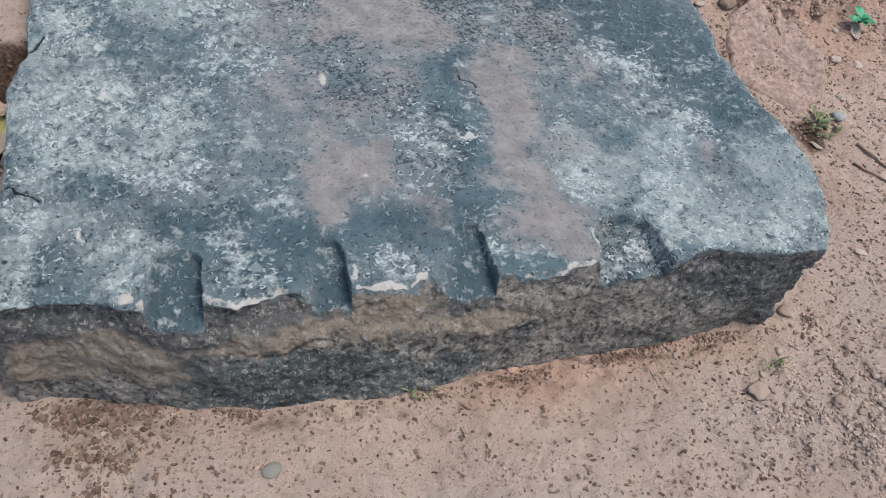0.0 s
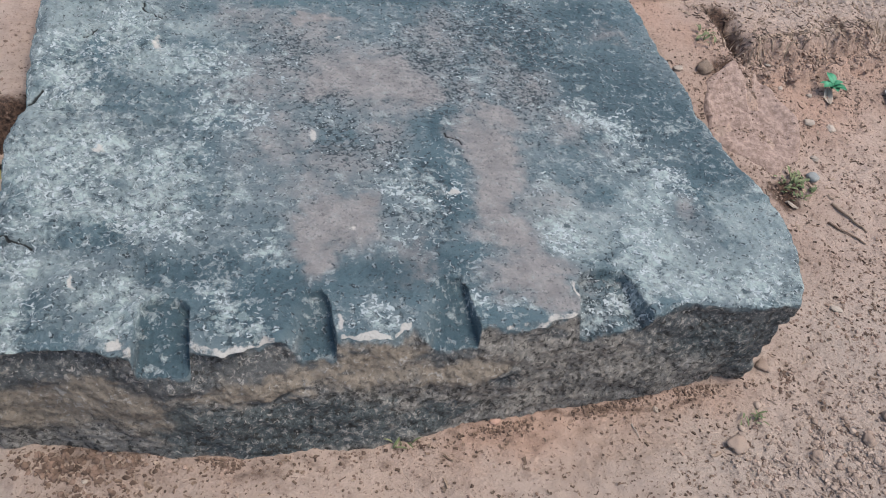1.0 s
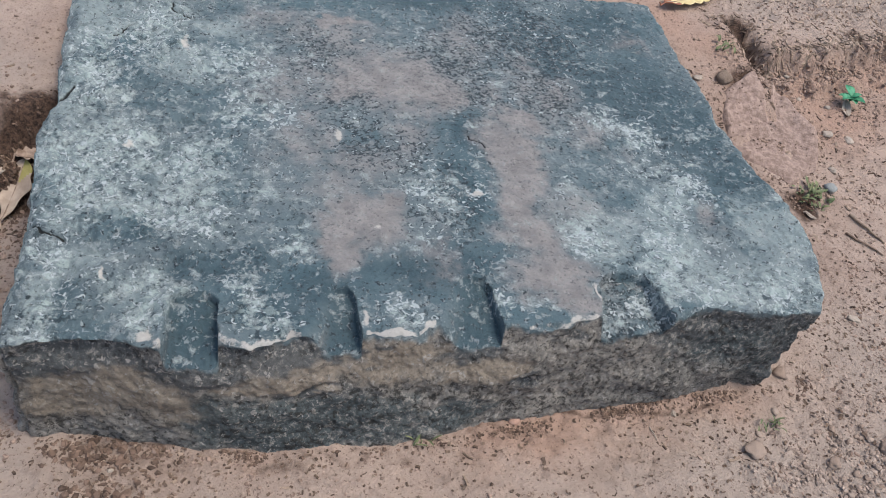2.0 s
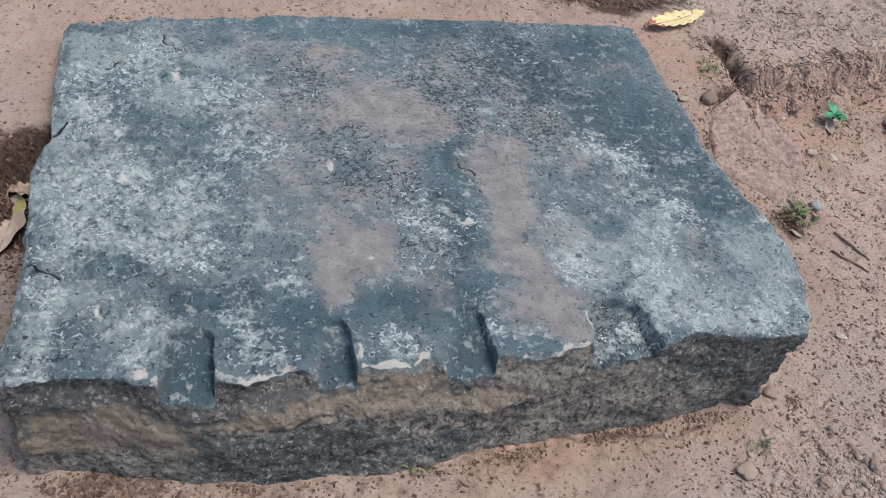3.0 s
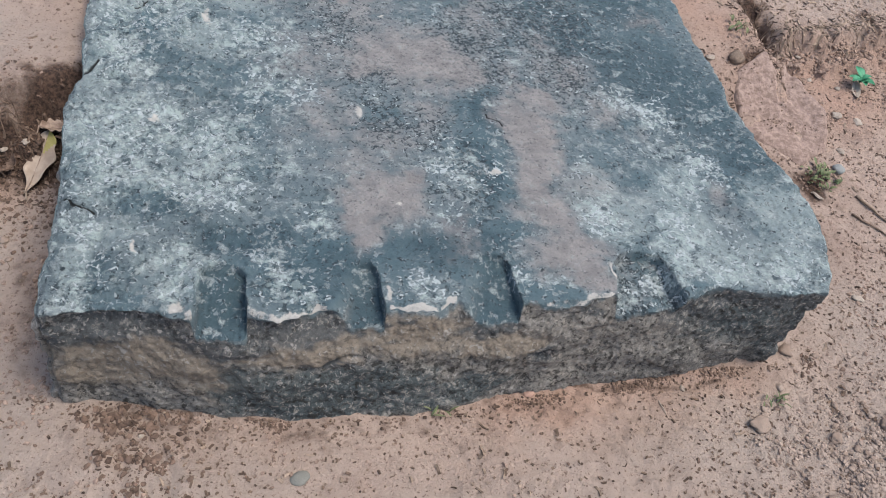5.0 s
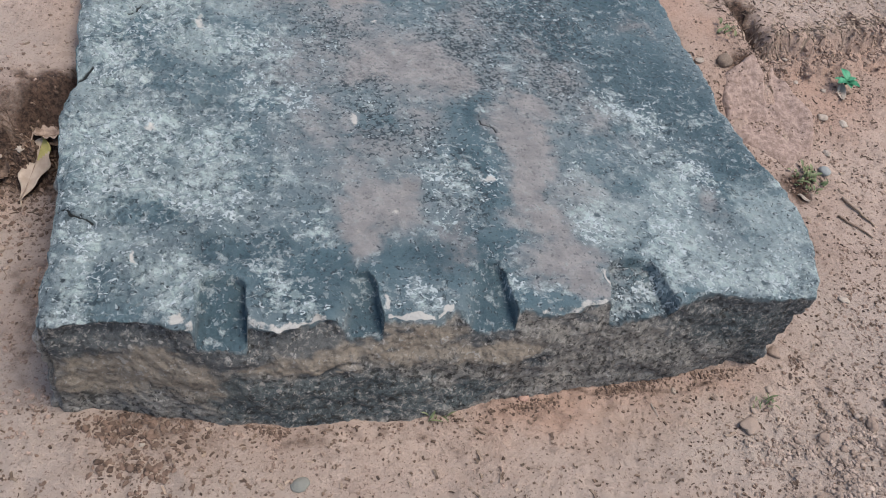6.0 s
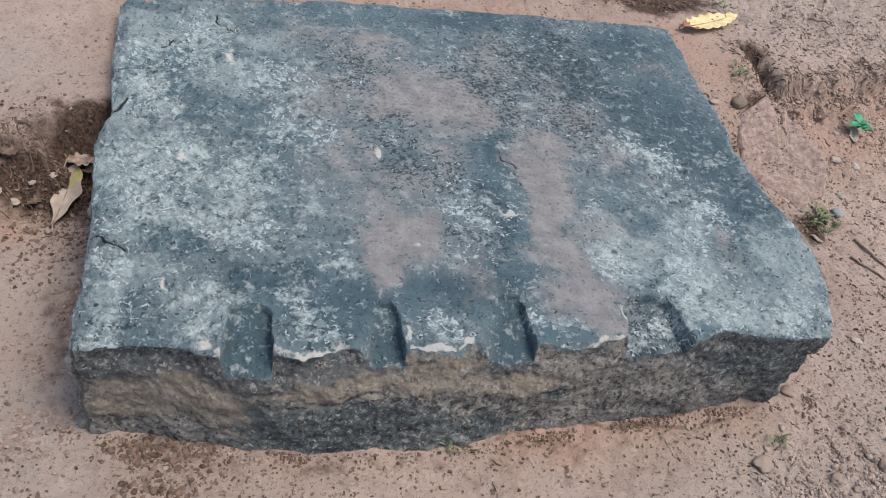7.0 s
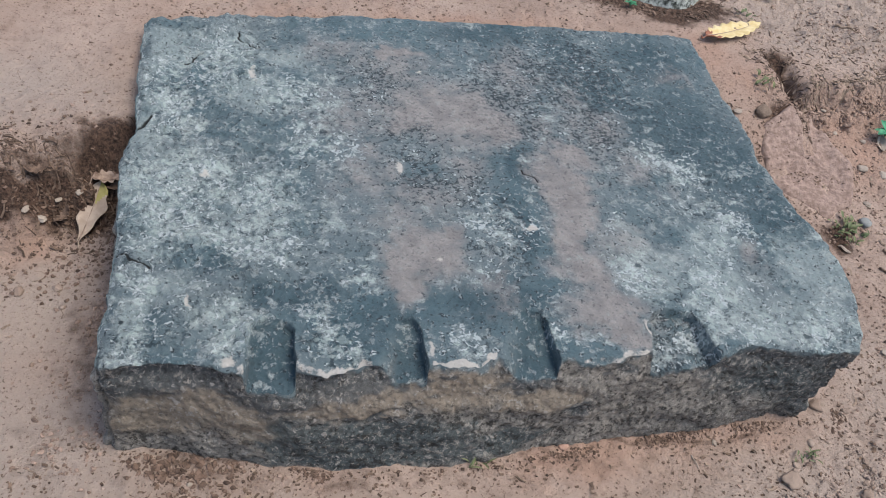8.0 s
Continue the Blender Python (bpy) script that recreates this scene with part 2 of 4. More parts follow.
PINK_STONE = simple_material("pinkish_stone", (0.215, 0.152, 0.124), (0.360, 0.266, 0.220), 70, 0.95, bump_d=0.010)
RED_STONE = simple_material("red_sandstone", (0.300, 0.185, 0.140), (0.400, 0.275, 0.215), 30, 0.95, bump_d=0.006)
DARK_CLOD = simple_material("moist_clod", (0.045, 0.030, 0.022), (0.225, 0.152, 0.114), 90, 0.95, island=True)
BRICK_RED = simple_material("orange_stone", (0.320, 0.190, 0.140), (0.470, 0.310, 0.240), 40, 0.9)
MOSSY = simple_material("lichen_concrete", (0.030, 0.036, 0.030), (0.500, 0.535, 0.490), 64, 0.95, bump_d=0.008)
DARK_ROCK = simple_material("dark_mossy_rock", (0.030, 0.024, 0.018), (0.088, 0.070, 0.053), 16, 0.9, bump_d=0.008)
TAN_ROCK = simple_material("earth_covered_rock", (0.110, 0.082, 0.062), (0.300, 0.228, 0.174), 24, 0.95, bump_d=0.008)
RUST = simple_material("rusty_iron", (0.140, 0.062, 0.040), (0.260, 0.130, 0.090), 50, 0.7)
TWIG = simple_material("dry_twig", (0.120, 0.085, 0.062), (0.300, 0.220, 0.165), 80, 0.9)
YELLOW = simple_material("yellow_leaf", (0.560, 0.430, 0.190), (0.680, 0.570, 0.320), 30, 0.6)
OCHRE = simple_material("fading_leaf", (0.330, 0.250, 0.185), (0.470, 0.375, 0.290), 22, 0.6)
WITHERED = simple_material("withered_leaf", (0.190, 0.070, 0.040), (0.330, 0.140, 0.080), 40, 0.7)
OLIVE = simple_material("olive_leaf", (0.290, 0.260, 0.080), (0.390, 0.345, 0.140), 30, 0.6)
BROWN_LEAF = simple_material("brown_leaf", (0.150, 0.100, 0.075), (0.400, 0.310, 0.245), 26, 0.7)
DARK_LEAF = simple_material("dark_dry_leaf", (0.050, 0.034, 0.026), (0.190, 0.130, 0.095), 40, 0.8)
GREY_LEAF = simple_material("grey_leaf", (0.200, 0.195, 0.185), (0.300, 0.290, 0.275), 26, 0.7)
PINK_LEAF = simple_material("pinkish_leaf", (0.420, 0.260, 0.200), (0.600, 0.420, 0.340), 26, 0.7)
GREEN = simple_material("green_leaf", (0.025, 0.150, 0.070), (0.070, 0.290, 0.150), 50, 0.5)
GRASS = simple_material("dull_green_leaf", (0.075, 0.115, 0.050), (0.200, 0.212, 0.105), 50, 0.6, random_ob=True)


# ---- mesh helpers ----
def mesh_arrays(name, verts, faces, mat, smooth=True):
    """A mesh from numpy arrays of corners and of triangles or quads."""
    me = bpy.data.meshes.new(name)
    k = faces.shape[1]
    me.vertices.add(len(verts))
    me.vertices.foreach_set("co", verts.astype(np.float32).ravel())
    me.loops.add(faces.size)
    me.loops.foreach_set("vertex_index", faces.astype(np.int32).ravel())
    me.polygons.add(len(faces))
    me.polygons.foreach_set("loop_start", np.arange(0, faces.size, k, dtype=np.int32))
    me.polygons.foreach_set("use_smooth", np.full(len(faces), smooth))
    me.update(calc_edges=True)
    me.validate()
    me.materials.append(mat)
    return me


def add_attr(me, name, values):
    a = me.attributes.new(name, 'FLOAT', 'POINT')
    a.data.foreach_set("value", np.clip(values, 0, 1).astype(np.float32).ravel())


def grid_faces(nx, ny):
    i, j = np.meshgrid(np.arange(nx - 1), np.arange(ny - 1), indexing="ij")
    a = (i * ny + j).ravel()
    return np.stack([a, a + ny, a + ny + 1, a + 1], 1)


def part(name, me, parent, label=""):
    ob = new(name, me)
    ob.parent = parent
    if label:
        ob["label"] = label
    return ob


# ---- ground ----
def ground_base(x, y):
    """The ground's large form: low in front, a terrace on one side, a bank behind with a cut step."""
    left, right = ss(-0.50, -0.60, x), ss(0.85, 1.0, x)
    ys = 0.68 + (np.clip(x, -3, 3) + 0.6) * 0.40 + 0.03 * np.sin(x * 9)
    ys = ys + 0.022 * fbm(x, y, 14, 31, 3) + 0.006 * fbm(x, y, 40, 41, 2)
    zl = 0.175 * ss(ys - 0.08, ys + 0.07, y) - 0.012 * ss(0.0, -0.2, y) + 0.02 * ss(0.75, 1.3, y)
    zr = 0.085 * ss(0.35, 0.95, y)
    yst = 0.965 + (np.clip(x, 0, 4) - 1.19) * 0.25 + 0.02 * np.sin(x * 11) + 0.020 * fbm(x, y, 18, 33, 3) + 0.010 * fbm(x, y * 0.3, 45, 37, 2)
    hard = ss(1.215, 1.26, x)
    zr = (zr + 0.11 * ss(0.70, 1.15, y)) * (1 - hard) + (zr + 0.065 * ss(yst - 0.02, yst + 0.03, y) + 0.035 * ss(yst - 0.09, yst - 0.05, y)) * hard
    along = np.clip(((x - 1.215) * 0.028 - (y - 1.145) * 0.160) / (0.028 ** 2 + 0.160 ** 2), 0, 1)
    gap = np.hypot(x - 1.215 - 0.028 * along, y - 1.145 + 0.160 * along) + 0.010 * fbm(x, y, 30, 43, 2)
    zr = zr - 0.070 * np.exp(-(gap / 0.030) ** 2) * (0.5 + 0.5 * np.sin(3.14 * along))
    zb = 0.195 * ss(0.9, 1.12, y)
    return zb * (1 - left) * (1 - right) + zl * left + zr * right + 0.02 * ss(1.3, 2.0, y)


def ground_z(x, y):
    x, y = np.asarray(x, float), np.asarray(y, float)
    near = ss(6, 2.5, np.hypot(x - 0.4, y - 0.5))
    bank = ss(1.0, 1.3, y) * ss(1.05, 1.25, x)
    rough = 0.35 + 0.65 * ss(-0.2, 0.5, fbm(x, y, 3.1, 51, 3)) + 0.9 * bank
    z = ground_base(x, y) + near * (0.006 * fbm(x, y, 7, 11, 3) + rough * (0.0048 * fbm(x, y, 28, 15, 3) + 0.0026 * fbm(x, y, 80, 21, 2)))
    return z


def spaced(lo, hi, step, far):
    core = np.arange(lo, hi + step / 2, step)
    grow, d, out = step, 0.0, []
    while d < far:
        grow *= 1.22
        d += grow
        out.append(d)
    out = np.array(out)
    return np.concatenate([lo - out[::-1], core, core[-1] + out])


gx, gy = spaced(-1.05, 2.15, 0.006, 150), spaced(-0.72, 1.95, 0.006, 150)
GX, GY = np.meshgrid(gx, gy, indexing="ij")
GZ = ground_z(GX, GY)
me = mesh_arrays("ground", np.stack([GX, GY, GZ], -1).reshape(-1, 3), grid_faces(len(gx), len(gy)), EARTH)
n1 = fbm(GX, GY, 6, 61, 4)
grey = np.maximum(ss(1.0, 1.35, GY) * ss(1.05, 1.3, GX) * 0.95, blobs(GX, GY, [(-0.75, -0.05, 0.30, 0.25), (0.75, -0.18, 0.35, 0.10), (1.15, 0.05, 0.2, 0.2), (-0.85, 0.85, 0.2, 0.12), (-0.70, -0.12, 0.22, 0.14), (-0.40, -0.22, 0.25, 0.10), (0.95, -0.2, 0.25, 0.14), (0.15, -0.30, 0.4, 0.08), (-0.3, 1.5, 0.5, 0.12), (-0.75, 0.35, 0.1, 0.15)]))
# red earth; sunlit warmth along the slab's back edge painted in the same red
red = blobs(GX, GY, [(0.42, -0.025, 0.24, 0.045), (0.32, -0.06, 0.14, 0.05), (0.62, -0.015, 0.14, 0.04), (0.0, 1.22, 0.22, 0.06), (0.35, 1.24, 0.30, 0.05), (-0.35, 1.20, 0.2, 0.05), (1.02, 1.16, 0.12, 0.12), (1.08, 1.05, 0.08, 0.08), (1.7, 1.00, 0.5, 0.05), (1.35, 0.95, 0.15, 0.05), (-0.78, 0.50, 0.06, 0.05), (1.5, 0.85, 0.4, 0.1)])
# dark soil round the footing; shade in the pit and terrace recess painted dark
humus_and_shade = np.maximum(blobs(GX, GY, [(1.222, 1.13, 0.03, 0.04), (1.228, 1.07, 0.03, 0.04), (1.24, 1.01, 0.03, 0.04), (1.20, 0.95, 0.06, 0.03), (0.785, 1.60, 0.04, 0.08), (0.785, 1.50, 0.04, 0.07), (0.83, 1.42, 0.07, 0.04), (0.93, 1.37, 0.10, 0.04), (1.03, 1.40, 0.08, 0.05), (1.60, 1.10, 0.03, 0.04), (-0.63, 0.65, 0.09, 0.055), (-0.63, 0.71, 0.06, 0.05), (-0.84, 0.57, 0.20, 0.03), (-0.70, 0.60, 0.10, 0.045), (0.75, 1.56, 0.10, 0.14), (0.96, 1.42, 0.17, 0.05), (0.82, 1.46, 0.10, 0.06), (1.06, 1.43, 0.10, 0.04), (1.16, 0.92, 0.05, 0.05), (2.22, 1.55, 0.14, 0.2), (1.2, 0.55, 0.04, 0.04)]), 0)
humus_and_shade = np.maximum(humus_and_shade, ss(1.40, 1.75, GY + 0.12 * n1) * (0.15 + 0.4 * ss(1.0, 0.6, GX)) * ss(-0.4, 0.3, n1) * ss(2.6, 1.95, GY) * ss(-1.7, -1.05, GX))
# darker strip along the slab's front foot, darker patches there and by its flank
humus_and_shade = np.maximum(humus_and_shade, 0.5 * ss(0.012, 0.0, np.abs(GY + 0.03 - 0.02 * n1)) * ss(-0.5, -0.45, GX) * ss(0.75, 0.7, GX))
humus_and_shade = np.maximum(humus_and_shade, 0.30 * blobs(GX, GY, [(-0.03, -0.078, 0.20, 0.022), (-0.36, -0.045, 0.12, 0.030), (-0.64, 0.25, 0.05, 0.22), (0.28, -0.045, 0.12, 0.015)], 0.5))
for name, v in (("grey", grey), ("red", red * (0.75 + 0.5 * n1)), ("humus_and_shade", humus_and_shade * (0.95 + 0.4 * n1))):
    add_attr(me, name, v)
ground = tagged(new("ground", me), "bare reddish-brown sandy earth with crumbs and a cut bank", "ground", kind="structure")


# ---- the slab ----
NX, NY, RINGS = 780, 440, 84
TOP = 0.24
uu, vv = np.meshgrid(np.linspace(0, 1, NX), np.linspace(0, 1, NY) ** 1.25, indexing="ij")
# outline of the top: straight sides worn uneven, one clipped corner
LEFT_Y, LEFT_X = [0, 0.10, 0.25, 0.40, 0.55, 0.60, 0.68, 0.90, 1.10], [-0.548, -0.548, -0.553, -0.564, -0.580, -0.582, -0.570, -0.591, -0.602]
RIGHT_Y, RIGHT_X = [0, 0.05, 0.10, 0.16, 0.23, 0.30, 0.40, 0.50, 0.57, 0.70, 0.90, 1.05, 1.16], [0.842, 0.874, 0.900, 0.919, 0.932, 0.936, 0.918, 0.899, 0.893, 0.905, 0.908, 0.915, 0.924]
FRONT_X = [-0.548, -0.47, -0.40, -0.35, -0.312, -0.226, -0.20, -0.175, -0.14, -0.10, -0.07, -0.002, 0.04, 0.068, 0.10, 0.125, 0.14, 0.229, 0.25, 0.298, 0.353, 0.411, 0.43, 0.553, 0.582, 0.622, 0.73, 0.842]
FRONT_Y = [0.008, 0.014, 0.017, 0.0, -0.006, 0.002, -0.008, -0.014, -0.004, 0.009, 0.008, 0.004, 0.0, -0.005, 0.004, 0.013, 0.004, 0.0, 0.005, 0.0, 0.004, 0.013, 0.004, 0.004, 0.017, 0.026, 0.008, 0.007]
BACK_X, BACK_Y = [-0.60, -0.41, -0.085, 0.20, 0.53, 0.75, 0.924], [1.092, 1.135, 1.164, 1.168, 1.182, 1.180, 1.166]
yy = vv * 1.16
xl = np.interp(yy, LEFT_Y, LEFT_X) + 0.005 * fbm(yy, 0 * yy, 20, 71, 3)
xr = np.interp(yy, RIGHT_Y, RIGHT_X) + 0.005 * fbm(yy, 0 * yy + 3, 18, 74, 3)
X = xl + (xr - xl) * uu
yf = np.interp(X, FRONT_X, FRONT_Y) + 0.003 * fbm(X, 0 * X, 45, 77, 3)
yb = np.interp(X, BACK_X, BACK_Y) + 0.004 * fbm(X, 0 * X + 5, 16, 80, 3)
Y = yf + (yb - yf) * vv
# broken front face: how far it stands out, by place along it and height
FOOT_X, FOOT_Y = [-0.548, -0.46, -0.32, -0.15, 0.0, 0.18, 0.30, 0.46, 0.66, 0.842], [0.004, 0.002, -0.032, -0.058, -0.064, -0.046, -0.032, -0.014, 0.006, 0.02]


def front_y(x, z):
    edge = np.interp(x, FRONT_X, FRONT_Y) + 0.003 * fbm(x, 0 * x, 45, 77, 3)
    soft = sum(np.interp(x + d, FRONT_X, FRONT_Y) for d in (-0.06, -0.03, 0, 0.03, 0.06)) / 5
    k = ss(0.0, 0.05, TOP - z)
    h = np.clip((TOP - z) / TOP, 0, 1)
    y = edge + (soft - edge) * k
    y = y + (np.interp(x, FOOT_X, FOOT_Y) - soft) * h ** 0.7
    d = 0.010 * fbm(x, z * 1.5, 6, 161, 3) + 0.004 * np.abs(fbm(x + 0.3 * z, z * 1.6, 11, 165, 3)) + 0.0019 * fbm(x, z * 1.3, 42, 169, 3) + 0.0018 * fbm(x, z, 120, 175, 2)
    under = 0.013 * ss(0.004, 0.016, TOP - z) * ss(0.075, 0.03, TOP - z) * np.maximum(ss(-0.30, -0.36, x), ss(-0.235, -0.215, x) * ss(-0.05, -0.10, x))
    y = y + under
    # a pit knocked into the face and a crack across it
    y = y + 0.014 * np.exp(-((x - 0.294) / 0.013) ** 2 - ((z - 0.115) / 0.011) ** 2)
    y = y + 0.010 * np.exp(-((z - 0.129 - (x + 0.096) * 0.29 - 0.006 * np.sin(x * 70)) / 0.0035) ** 2) * ss(-0.15, -0.13, x) * ss(-0.03, -0.06, x)
    return y - d * (0.12 + 0.88 * ss(0.0, 0.035, TOP - z)) * ss(0, 0.06, x + 0.545) * ss(0.85, 0.78, x)


# relief of the top
dl, dr, df, db = X - xl, xr - X, Y - yf, yb - Y
Z = TOP + 0.004 * fbm(X, Y, 3.2, 101, 3)
rough = 0.45 + 1.15 * ss(-0.05, -0.40, X) + 0.4 * ss(0.5, 0.75, X)
Z = Z + rough * (0.0052 * fbm(X, Y, 15, 105, 4, 0.6) + 0.0017 * fbm(X, Y, 75, 111, 3, 0.65))
# a split layer near one back corner, its lip a few millimetres high
lip = np.interp(X, [-0.58, -0.50, -0.41, -0.20, -0.12], [0.62, 0.74, 0.80, 0.80, 0.93]) + 0.010 * fbm(X, Y, 25, 141, 3)
Z = Z + 0.005 * ss(lip - 0.010, lip + 0.010, Y) * ss(0.02, -0.10, X) * ss(0.35, 0.1, Y - lip)
for edge, drop, wide in ((dl, 0.011, 0.024), (dr, 0.006, 0.016), (df, 0.003, 0.008), (db, 0.004, 0.014)):
    w = wide * (1 + 0.5 * vnoise(X, Y, 9, 131))
    Z = Z - drop * np.clip(1 - edge / w, 0, 1) ** 2


def groove(px, py, qx, qy, width, depth):
    """A wandering crack between two points."""
    ex, ey = qx - px, qy - py
    t = np.clip(((X - px) * ex + (Y - py) * ey) / (ex * ex + ey * ey), 0, 1)
    wob = 0.010 * fbm(X, Y, 25, 141, 3)
    d = np.abs(np.hypot(X - px - t * ex, Y - py - t * ey) * np.sign(ex * (Y - py) - ey * (X - px)) - wob * np.sin(t * 3.14))
    return depth * np.clip(1 - d / width, 0, 1)


# how strongly each groove's inner shade is painted on
CRACK_SHADE = np.zeros_like(X)
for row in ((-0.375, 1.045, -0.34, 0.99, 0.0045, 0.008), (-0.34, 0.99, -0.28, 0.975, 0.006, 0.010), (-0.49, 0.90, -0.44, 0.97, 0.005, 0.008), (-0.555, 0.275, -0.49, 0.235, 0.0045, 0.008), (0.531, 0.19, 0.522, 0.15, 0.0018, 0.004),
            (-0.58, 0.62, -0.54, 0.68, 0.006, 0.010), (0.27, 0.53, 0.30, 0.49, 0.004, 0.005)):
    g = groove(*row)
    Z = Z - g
    CRACK_SHADE = np.maximum(CRACK_SHADE, g / row[5])
# four wedge slots cut in from the front edge: each side's x in front and behind, its end, depth in front and behind, how wide each side slopes
SLOT = np.zeros_like(X)
SLOTS = []
for a0, a1, b0, b1, end, deep, back, sl, sr in ((-0.315, -0.305, -0.226, -0.230, 0.110, 0.041, 0.014, 0.010, 0.002), (-0.095, -0.055, 0.000, -0.008, 0.114, 0.033, 0.014, 0.040, 0.002),
                                                (0.125, 0.168, 0.240, 0.230, 0.117, 0.036, 0.012, 0.040, 0.004), (0.415, 0.440, 0.556, 0.532, 0.120, 0.040, 0.020, 0.007, 0.012)):
    run = np.clip(Y / end, 0, 1.2)
    a = a0 + (a1 - a0) * run + 0.002 * vnoise(X, Y, 60, 151)
    b = b0 + (b1 - b0) * run + 0.002 * vnoise(X, Y, 60, 152)
    side = ss(0, sl, X - a) * ss(0, sr, b - X)
    mid, half = (a + b) / 2, np.maximum((b - a) / 2, 0.01)
    yend = end - 0.026 * np.clip(np.abs((X - mid) / half), 0, 1) ** 4 + 0.003 * vnoise(X, Y, 40, 153)
    floor_depth = back + (deep - back) * np.clip(1 - run, 0, 1)
    cut = side * ss(0, 0.007, yend - Y) * floor_depth
    Z = Z - cut * (1 + 0.10 * fbm(X, Y, 26, 154, 3))
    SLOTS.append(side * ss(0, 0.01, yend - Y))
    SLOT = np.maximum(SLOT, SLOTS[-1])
# chips broken from the front edge beside the slots
for cx, cy, rx, ry, deep in ((-0.43, 0.0, 0.06, 0.016, 0.012), (-0.12, 0.0, 0.03, 0.014, 0.010), (0.11, 0.0, 0.03, 0.010, 0.008), (0.33, 0.0, 0.05, 0.008, 0.006), (0.60, 0.012, 0.035, 0.014, 0.014), (0.72, 0.0, 0.07, 0.010, 0.008)):
    d = ((X - cx) / rx) ** 2 + ((Y - cy) / ry) ** 2
    Z = Z - deep * np.clip(1 - d, 0, 1) * (1 - SLOT)
# the top's front margin follows the broken face where slots and chips cut down into it
Zf = Z[:, :1] + 0 * Z
Y = Y + (front_y(X, Zf) - yf) * np.exp(-df / 0.012)
V = np.stack([X, Y, Z], -1).reshape(-1, 3)
F = grid_faces(NX, NY)
# border of the top, counter-clockwise, and its outward direction
idx = np.arange(NX * NY).reshape(NX, NY)
ring = np.concatenate([idx[:-1, 0], idx[-1, :-1], idx[:0:-1, -1], idx[0, :0:-1]])
P = V[ring]
k = np.arange(len(ring))
smoothP = sum(P[(k + s) % len(ring), :2] for s in range(-14, 15)) / 29
tang = smoothP[(k + 6) % len(ring)] - smoothP[(k - 6) % len(ring)]
tang /= np.linalg.norm(tang, axis=1)[:, None]
outw = np.stack([tang[:, 1], -tang[:, 0]], 1)
arc = np.cumsum(np.r_[0, np.linalg.norm(np.diff(smoothP, axis=0), axis=1)])
front = k < NX - 1
is_front = np.where(front, ss(0.0, 0.07, P[:, 0] + 0.545) * ss(0.845, 0.78, P[:, 0]), 0.0)
rings, walls = [ring], [P]
for r in range(1, RINGS + 1):
    s = r / RINGS
    z = np.minimum(P[:, 2] - 0.0002 * s, TOP + 0.012 - (TOP + 0.082) * s)
    below = P[:, 2] - z
    off = (0.012 + 0.018 * ss(-0.6, -0.9, outw[:, 0])) * s + ss(0, 0.03, below) * (0.008 * fbm(arc, z * 1.6, 9, 181, 3) + 0.006 * np.abs(fbm(arc, z, 24, 185, 3)) + 0.003 * fbm(arc, z, 75, 189, 3) - 0.004)
    sx, sy = P[:, 0] + outw[:, 0] * off, P[:, 1] + outw[:, 1] * off
    fy = front_y(P[:, 0], z)
    walls.append(np.stack([sx + (P[:, 0] - sx) * is_front, sy + (fy - sy) * is_front, z], 1))
    rings.append(NX * NY + (r - 1) * len(ring) + k)
quads = []
for a, b in zip(rings[:-1], rings[1:]):
    quads.append(np.stack([a, b, np.roll(b, -1), np.roll(a, -1)], 1))
VV = np.concatenate([V] + walls[1:])
# the clipped corner draws in towards its foot
low = ss(0.70, 0.86, VV[:, 0]) * ss(0.26, 0.06, VV[:, 1]) * np.clip((TOP - 0.02 - VV[:, 2]) / TOP, 0, 1.3)
VV[NX * NY:, 0] -= 0.032 * low[NX * NY:]
VV[NX * NY:, 1] += 0.018 * low[NX * NY:]
me = mesh_arrays("stone_slab", VV, np.concatenate([F] + quads), STONE)
ax, ay, az = VV[:, 0], VV[:, 1], VV[:, 2]
side = np.zeros(len(VV))
side[NX * NY:] = ss(0.001, 0.012, np.tile(P[:, 2], RINGS) - VV[NX * NY:, 2] + 0.008 * fbm(np.tile(P[:, 0], RINGS), VV[NX * NY:, 2], 38, 195, 3))
flat = np.zeros(len(VV))
flat[:NX * NY] = 1
depth = np.zeros(len(VV))
depth[:NX * NY] = ss(0.222, 0.212, V[:, 2]) * (1 - SLOT.ravel()) * ss(0.05, 0.02, V[:, 1])
side = np.maximum(side, depth)
onface = np.zeros(len(VV))
onface[NX * NY:] = np.tile(np.where(front, 1.0, 0.25), RINGS)
DUST = [(0.14, 0.73, 0.142, 0.12), (0.05, 0.70, 0.0822, 0.0685), (0.23, 0.69, 0.0631, 0.0812), (0.04, 0.28, 0.069, 0.0816), (-0.02, 0.23, 0.044, 0.0462), (0.08, 0.33, 0.041, 0.0424), (-0.00, 0.18, 0.032, 0.0372), (0.345, 0.46, 0.048, 0.122), (0.34, 0.32, 0.052, 0.0895), (0.35, 0.22, 0.066, 0.0653), (0.35, 0.13, 0.08, 0.0519), (0.36, 0.06, 0.056, 0.0345), (0.01, 0.99, 0.0754, 0.0251), (0.40, 0.58, 0.049, 0.066)]
